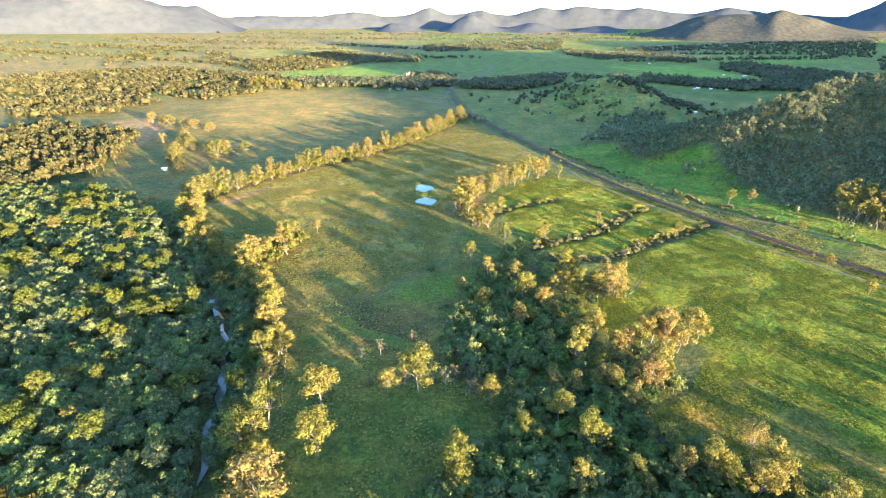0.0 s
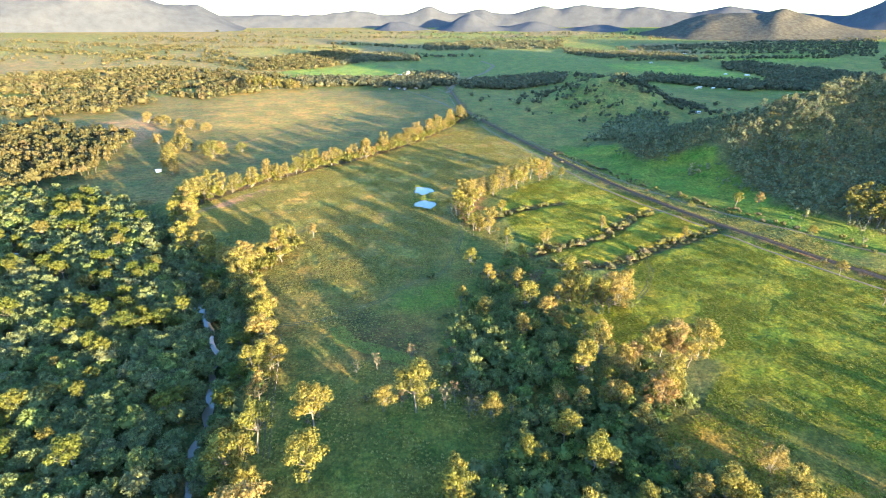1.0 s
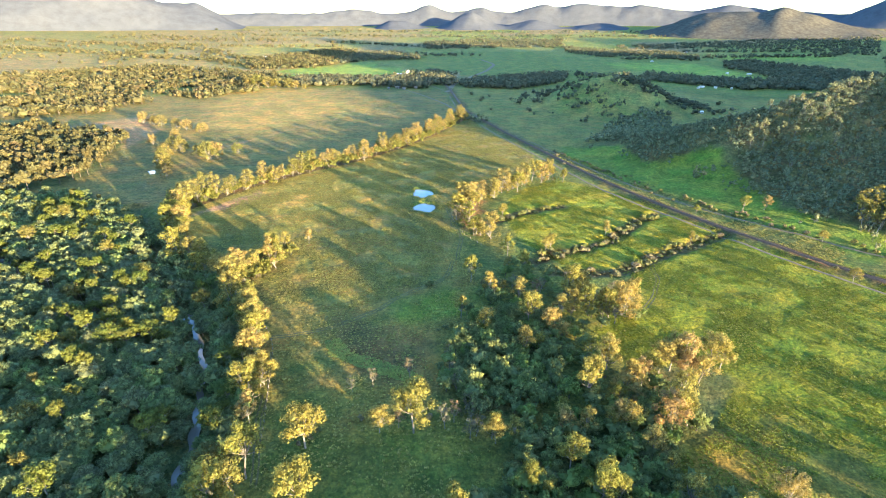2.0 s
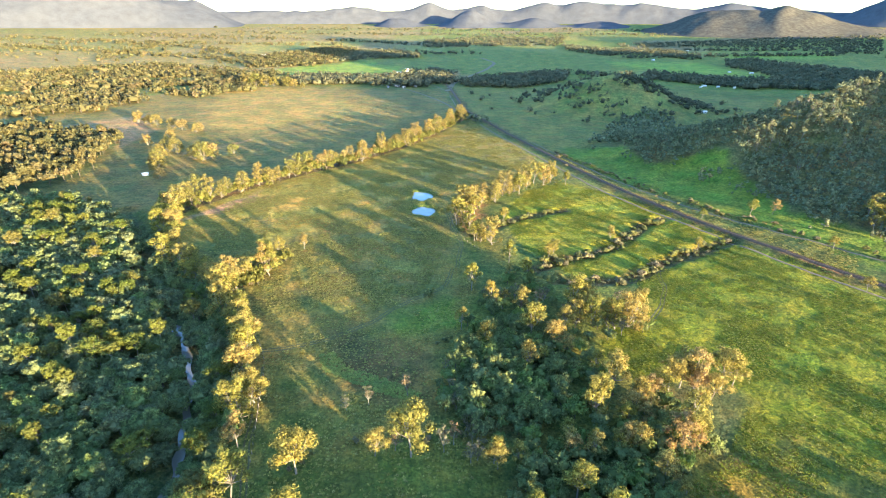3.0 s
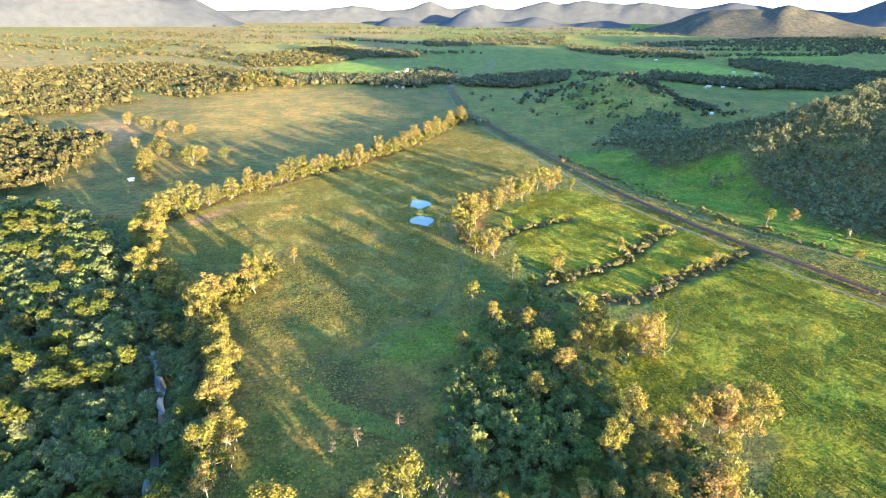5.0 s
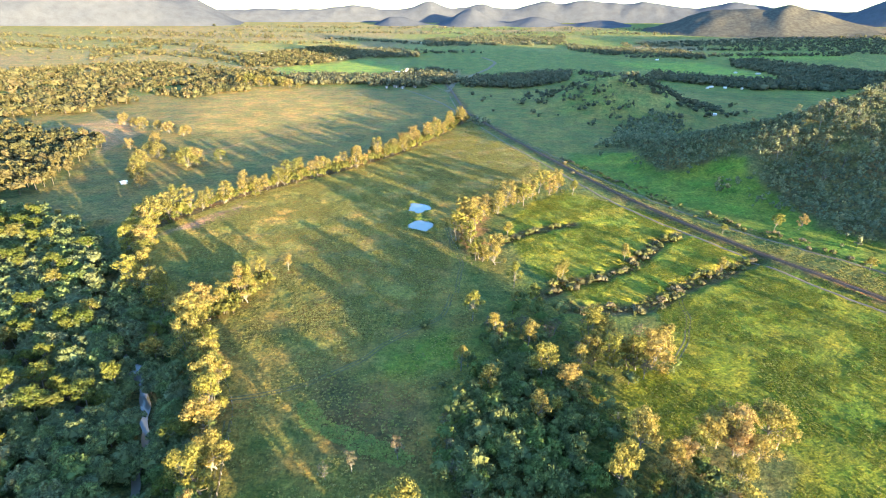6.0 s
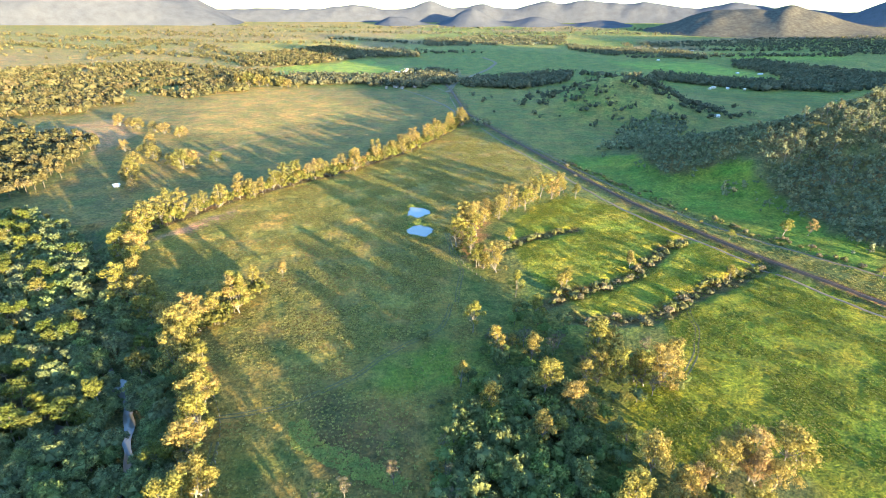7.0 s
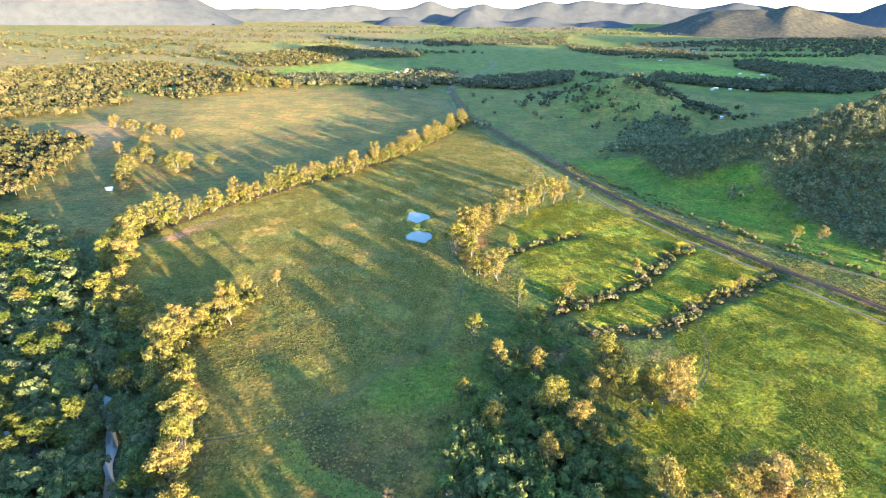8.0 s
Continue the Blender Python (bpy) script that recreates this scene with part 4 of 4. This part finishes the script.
for x, y, h in ((62, 170, 15), (41, 150, 5), (40, 142, 7), (48, 144, 6), (17, 139, 8), (24, 138, 7), (47, 141, 8), (39, 127, 11), (44, 115, 13), (50, 116, 8), (30, 117, 5),
                (26, 120, 8), (65, 132, 9), (68, 126, 6), (68, 114, 11), (70, 104, 10), (76, 104, 13), (80, 102, 11), (94, 104, 13), (95, 100, 12), (56, 103, 8),
                (58, 99, 6), (39, 99, 10), (40, 144, 7), (4, 108, 11), (5, 100, 8), (88, 98, 12), (106, 92, 12)):
    gum(x, y, h * 1.1 + 2.5, "gum with lit top rising from the dark thicket", "thicket gums", PR, SLENDER)
plant(BROWNS, 18.0, 98, 117, 12, "gum_tree", "reddish crowned gum at the bright field's edge", "tree", "", PR)
for x, y, h in ((4, 170, 7), (6, 161, 8), (9, 152, 7), (3, 181, 6), (11, 147, 7), (7, 166, 6), (12, 140, 9)):
    plant(GREYS, 12.0, x, y, h, "sapling", "thin grey half-bare sapling beside the thicket", "tree", "grey saplings", PR)
for x, y in scatter(UPPER_BELT, 13, PR):
    plant(GREYS, 12.0, x, y, PR.uniform(6, 10), "sapling", "thin grey half-bare tree among the gully shrubs", "tree", "grey gully trees", PR)
gum(-121, 245, 14, "broad flat-topped golden gum at the forest's edge")
for x, y, h in ((211, 352, 12), (214, 250, 9), (212, 218, 10), (177, 349, 7), (232, 300, 8)):
    gum(x, y, h, "small lit gum beside the railway", "gums beside the railway")
plant(BROWNS, 18.0, 224, 349, 11, "gum_tree", "spreading reddish brown tree below the hill", "tree", "", PR)

# rows and belts
for x, y in along(HEDGE, 4.4, 3.2, PR):
    if abs(y - 398) > 5:
        gum(x, y, PR.choice((9, 11, 13, 14, 15, 17, 20)), "golden lit gum in the long tree row between pastures", "tree row gums", PR, BUSHY if PR.uniform() < 0.92 else GUMS)
EDGE = [(-182, 338), (-164, 302), (-137, 263), (-106, 236), (-85, 210), (-72, 182), (-63, 148), (-56, 122), (-50, 92), (-44, 55)]
for x, y in along(EDGE, 6.4, 2.4, PR):
    if y < 150 and PR.uniform() < 0.45:
        continue
    gum(x, y, PR.uniform(13, 21), "golden lit gum on the forest's edge", "forest edge gums", PR, BUSHY if PR.uniform() < 0.5 else GUMS)
for x, y in along([(-99, 238), (-93, 256), (-88, 276)], 4.5, 2.5, PR):
    gum(x, y, PR.uniform(13, 20), "golden lit gum in the clump jutting into the field", "field clump gums", PR, BUSHY if PR.uniform() < 0.5 else GUMS)
for x, y in along([(97, 436), (67, 412), (45, 391), (25, 373), (13, 350), (15, 322), (24, 302)], 5.0, 4.0, PR):
    gum(x, y, PR.choice((9, 12, 14, 16, 18, 20)), "tall golden gum in the belt beside the green paddock", "paddock belt gums", PR, BUSHY if PR.uniform() < 0.65 else GUMS)
for i, (x, y, h) in enumerate(((70, 165, 12), (74, 166, 12), (83, 173, 14), (78, 169, 12), (88, 175, 16), (92, 172, 17), (103, 175, 16), (107, 175, 14), (96, 168, 12),
                               (92, 169, 12), (83, 157, 13), (65, 161, 10), (61, 154, 9), (67, 156, 9), (56, 144, 9), (58, 144, 11), (61, 144, 11), (73, 144, 16), (76, 144, 18), (82, 146, 11))):
    plant(BROWNS if i % 4 == 1 else GUMS, 18.0, x, y, h * 1.06, "gum_tree", "brownish golden lit gum at the corner of the bright field", "tree", "field corner gums", PR)
p = clear_of(scatter(NEAR_FOREST, 8.6, PR), CREEK, 6)
p = p[0.6 * waves(p[:, 0], p[:, 1], 42, 13) + 0.6 * waves(p[:, 0], p[:, 1], 15, 4) > np.where(p[:, 1] < 155, 0.26, 0.12)]
strew("forest_treetops", TALL_T, p, (0.55, 1.0), [BARK, CANOPY_LEAF], "sunlit tops of tall trees above the dark forest", "forest", PR)
for x, y, h in ((-240, 432, 12), (-229, 424, 9), (-254, 460, 15), (-262, 478, 14), (-246, 447, 12), (-258, 497, 17), (-268, 512, 14), (-222, 478, 18), (-215, 488, 15), (-232, 484, 13),
                (-302, 535, 12), (-290, 548, 14), (-376, 644, 15), (-360, 636, 12), (-345, 630, 14), (-318, 622, 12), (-300, 610, 13), (-285, 598, 11), (-283, 612, 10),
                (-205, 505, 10), (-390, 1043, 22), (-378, 1036, 20), (-362, 1030, 24), (-340, 1023, 22), (-326, 1020, 19), (-300, 1014, 20), (-286, 1010, 17), (-272, 1007, 12)):
    gum(x + PR.normal() * 2, y + PR.normal() * 2, h, "golden gum in a small clump on the dry pasture", "pasture clump gums", PR, WIDE)
# trees past the edge of the field whose shade falls across it
p = np.array(along([(120, 22), (165, 40), (215, 70), (275, 110), (330, 150)], 11, 5, PR) + along([(108, 18), (165, 40), (196, 60)], 6, 6, PR))
strew("tree_belt", MID_T, p, (0.8, 1.2), [BARK, GUM_LEAF], "belt of gums beyond the bright field", "trees", PR)
# unseen gums added behind the thicket to throw shade over the lower pasture
p = scatter([(-20, 34), (-14, 84), (20, 88), (112, 84), (112, 34)], 11, PR)
strew("tree_belt", MID_T, p, (0.8, 1.25), [BARK, GUM_LEAF], "unseen belt of tall gums added to shade the pasture", "trees", PR)

# shrubs in the gullies and beside the line
for line, step, sp in ((GULLY_A, 1.4, 2.2), (GULLY_B, 1.5, 2.3), (GULLY_C, 1.8, 1.8)):
    for x, y in along(line, step, sp, PR):
        plant(SHRUBS, 2.6, x, y, PR.choice((0.9, 1.3, 1.8, 2.4, 3.2, 4.2)), "shrub", "low sunlit shrub growing in the gully", "shrub", "gully shrubs", PR)
for x, y in along([(108, 545), (140, 470), (172, 394), (205, 343), (228, 312), (268, 262)], 1.9, 3.6, PR) + along([(112, 492), (151, 384), (184, 318), (220, 262)], 6, 2.0, PR):
    if len(clear_of(clear_of(np.array([(x, y)]), RAIL, 3.4), TRACK_E, 1.6)) == 0:
        continue
    plant(SHRUBS, 2.6, x, y, PR.choice((0.8, 1.2, 1.6, 2.2, 3.0)), "shrub", "pale scrubby bush beside the railway", "shrub", "railside shrubs", PR)


# ---- grass ----
def tuft(r, blades, h, w):
    s = Soup()
    for k in range(blades):
        a = 2 * math.pi * k / blades + r.uniform(-0.4, 0.4)
        d, o = np.array([math.cos(a), math.sin(a), 0]), np.array([-math.sin(a), math.cos(a), 0])
        hh = h * r.uniform(0.7, 1.2)
        s.add([d * 0.1 * w - o * w * 0.5, d * 0.1 * w + o * w * 0.5, d * w * r.uniform(0.6, 1.0) + (0, 0, hh)], f3=[(0, 1, 2)])
    v, f3, f4 = s.arrays()
    return v, f3, f4, np.zeros(len(f3), int), np.zeros(0, int)


TUFTS = [tuft(TR, 4, 0.24, 0.5) for _ in range(6)]
TUSSOCKS = [tuft(TR, 7, 0.42, 1.0) for _ in range(6)]


def grass(outline, spacing, scale, mat, label, dens, kinds=TUFTS):
    p = clear_of(clear_of(clear_of(scatter(outline, spacing, PR), RAIL, 3.6), TRACK_W, 1.5), TRACK_E, 1.3)
    q = waves(p[:, 0], p[:, 1], 34, 2) * 0.7 + waves(p[:, 0] + p[:, 1], (p[:, 1] - p[:, 0]) * 0.4, 12, 9) * 0.4 + waves(p[:, 0], p[:, 1], 5.5, 6) * 0.4
    p = p[q + PR.uniform(-0.3, 0.3, len(p)) > dens]
    strew("grass", kinds, p, scale, [mat], label, "grass", PR, 0.05)


grass([q for q in RIGHT_FIELD], 0.95, (0.6, 1.7), BLADE, "lush green pasture grass in uneven tufts", -0.05)
grass(PADDOCK, 0.95, (0.6, 1.7), BLADE, "lush green paddock grass in uneven tufts", -0.05)
grass(MID_FIELD, 1.25, (0.6, 1.8), DRY_BLADE, "dry yellow green pasture grass in tufts", -0.1)
UPPER_FIELD = [(-160, 315), (-140, 395), (-78, 478), (-11, 590), (36, 690), (84, 520), (62, 440), (10, 385), (0, 350), (4, 300), (-8, 245), (-40, 215), (-72, 225), (-120, 275)]
grass(UPPER_FIELD, 1.05, (0.35, 1.0), DRY_BLADE, "tall dry yellow grass tussocks in the open pasture", -0.1, TUSSOCKS)
grass(RIGHT_FIELD, 1.15, (0.35, 0.8), STRAW_BLADE, "straw tipped grass tussocks scattered through the bright field", 0.12, TUSSOCKS)
CORRIDOR = [(100, 530), (146, 392), (176, 330), (215, 262), (240, 288), (206, 345), (168, 405), (128, 520)]
grass(CORRIDOR, 1.7, (0.5, 1.3), DRY_BLADE, "rank dry grass tussocks beside the railway", -0.1, TUSSOCKS)
grass(PADDOCK, 1.7, (0.4, 0.9), STRAW_BLADE, "straw tipped grass tussocks in the green paddock", 0.1, TUSSOCKS)


# low broad-leaved weeds and bushes in the shaded pasture
p = scatter([(-48, 190), (-42, 193), (-36, 184), (-20, 177), (-6, 169), (-10, 165), (-26, 171), (-44, 181)], 0.85, PR)
strew("weed_patch", [tuft(TR, 8, 0.16, 0.85) for _ in range(4)], p, (0.7, 1.3), [LILY], "patch of bright green broad-leaved weeds", "weeds", PR)
for x, y, h in ((-41, 138, 2.2), (-38, 141, 1.8), (-43, 135, 1.6), (-7, 239, 2.6), (-5, 241, 2.2), (2, 201, 2.0), (5, 203, 1.7), (-1, 199, 1.5), (-26, 146, 2.0), (-15, 148, 2.2), (-3, 147, 2.4), (8, 150, 2.6)):
    plant(SHRUBS, 2.6, x, y, h, "shrub", "low green shrub in the shaded pasture", "shrub", "pasture shrubs", PR)


# ---- farm buildings ----
def gable_shed(x, y, w, d, h, rz, name, label, walls=WALL_PAINT, roofing=WHITE_METAL, windows=2, group=""):
    """A shed or house with gabled roof, door and windows; w along its ridge."""
    ob = new(name)
    ob.matrix_basis = Matrix.LocRotScale((x, y, at_ground(x, y)), Euler((0, 0, radians(rz))), None)
    rise = d * 0.22
    s = Soup()
    box(s, (0, 0, h / 2 - 0.3), (w, d, h + 0.6))
    s.add([(-w / 2, -d / 2, h), (-w / 2, d / 2, h), (-w / 2, 0, h + rise), (w / 2, -d / 2, h), (w / 2, d / 2, h), (w / 2, 0, h + rise)], f3=[(0, 2, 1), (3, 4, 5)])
    part("wall", s.mesh("wall", walls), ob)
    s = Soup()
    o, a, t = 0.5, w / 2 + 0.5, 0.15
    k = rise / (d / 2)
    for q in (-1, 1):
        e = q * (d / 2 + o)
        v = [(-a, 0, h + rise), (a, 0, h + rise), (a, e, h - k * o), (-a, e, h - k * o)]
        v += [(px_, py_, pz_ + t) for px_, py_, pz_ in v]
        s.add(v, f4=[(0, 1, 2, 3), (4, 7, 6, 5), (0, 4, 5, 1), (2, 6, 7, 3), (1, 5, 6, 2), (0, 3, 7, 4)])
    part("roof", s.mesh("roof", roofing), ob)
    s = Soup()
    box(s, (w * 0.05, -d / 2 - 0.02, h * 0.38), (min(w * 0.2, 4), 0.08, h * 0.76))
    part("door", s.mesh("door", GREY_METAL), ob)
    for i in range(windows):
        s = Soup()
        box(s, (w * (-0.36 + 0.72 * (i + 0.5) / windows) + w * 0.1, -d / 2 - 0.02, h * 0.6), (min(1.6, w * 0.1), 0.08, h * 0.3))
        part("window", s.mesh("window", DARK_GLASS), ob)
    return tagged(ob, label, "building", group)


gable_shed(-600, 1760, 24, 12, 5, 14, "farm_shed", "large white metal farm shed beside distant trees")
gable_shed(-628, 1752, 10, 9, 3, 14, "farm_shed", "small white metal farm shed beside the larger shed")
gable_shed(-112, 1312, 26, 10, 4.5, 6, "farm_shed", "long white roofed shed among dark trees")
gable_shed(-95, 1322, 8, 7, 12, 6, "farm_silo_house", "tall white building standing above the trees")
gable_shed(-72, 1316, 14, 7, 3.5, 6, "farm_shed", "low white shed among dark trees")
for x, y, w, rz in ((-96, 1062, 9, 20), (-82, 1050, 6, -8), (-60, 1066, 5, 40), (-112, 1046, 4, 0)):
    gable_shed(x, y, w, 6, 2.6, rz, "farmhouse", "small grey farmhouse or shed beside the homestead trees", TIMBER, TIMBER, 2, "homestead buildings")
for x, y, w, rz in ((566, 1172, 20, 8), (590, 1160, 12, -15), (548, 1150, 9, 30), (620, 1150, 8, 0)):
    gable_shed(x, y, w * 0.45, 5, 2.6, rz, "farmhouse", "white roofed farm building behind the knoll", WALL_PAINT, WHITE_METAL, 2, "knoll farm buildings")
gable_shed(383, 790, 11, 5, 2.2, 5, "farm_shed", "low long white shed in the green valley")
for x, y, w in ((720, 1880, 22), (840, 1480, 24), (880, 1440, 20), (790, 1500, 14), (1020, 2300, 26), (310, 2600, 26)):
    gable_shed(x, y, w * 0.45, 6, 2.6, PR.uniform(-20, 20), "farm_shed", "far white shed between green crop fields", WALL_PAINT, WHITE_METAL, 2, "far field sheds")
gable_shed(-262, 470, 5.0, 3.4, 2.0, 62, "garden_shed", "small shed with blue-white roof under pasture trees", WHITE_METAL, WHITE_METAL, 1)
gable_shed(-247, 428, 4.2, 2.8, 1.8, 40, "garden_shed", "small shed with blue-white roof in the dry pasture", WHITE_METAL, WHITE_METAL, 1)


# ---- post and wire fences ----
POST = Soup()
tube(POST, [(0, 0, -0.3), (0.01, 0, 0.7), (0, 0.01, 1.35)], [0.10, 0.09, 0.08], 6)
POST_MESH = POST.mesh("post", TIMBER)


def fence(line, gap, label):
    ob = new("fence")
    c = smooth_line(line, gap)
    for x, y in c:
        q = part("post", POST_MESH, ob)
        q.location = (x, y, at_ground(x, y))
    for k, zz in enumerate((0.5, 0.85, 1.2)):
        s = Soup()
        tube(s, [(x, y, at_ground(x, y) + zz) for x, y in c], [0.012] * len(c), 3)
        part("wire", s.mesh("wire", STEEL), ob)
    tagged(ob, label, "fence")


fence([(-104, 240), (-95, 226), (-81, 207), (-69, 193), (-62, 165), (-55, 135)], 3.4, "weathered post and wire fence along the forest edge")
fence([(5, 356), (7, 330), (14, 305), (24, 290)], 3.6, "weathered post and wire fence beside the golden tree belt")


p = np.array(along([(165, 560), (178, 510), (180, 462), (205, 452), (228, 440), (228, 396), (222, 362), (236, 330), (262, 306), (285, 285)], 2.2, 8, PR))
p = p[waves(p[:, 0], p[:, 1], 40, 5) > 0.15]
strew("hill_foot_scrub", HILL_T, p, (0.25, 0.85), [DARK_BARK, HILL_LEAF], "scattered grey green scrub on the green foot of the hill", "scrub", PR)
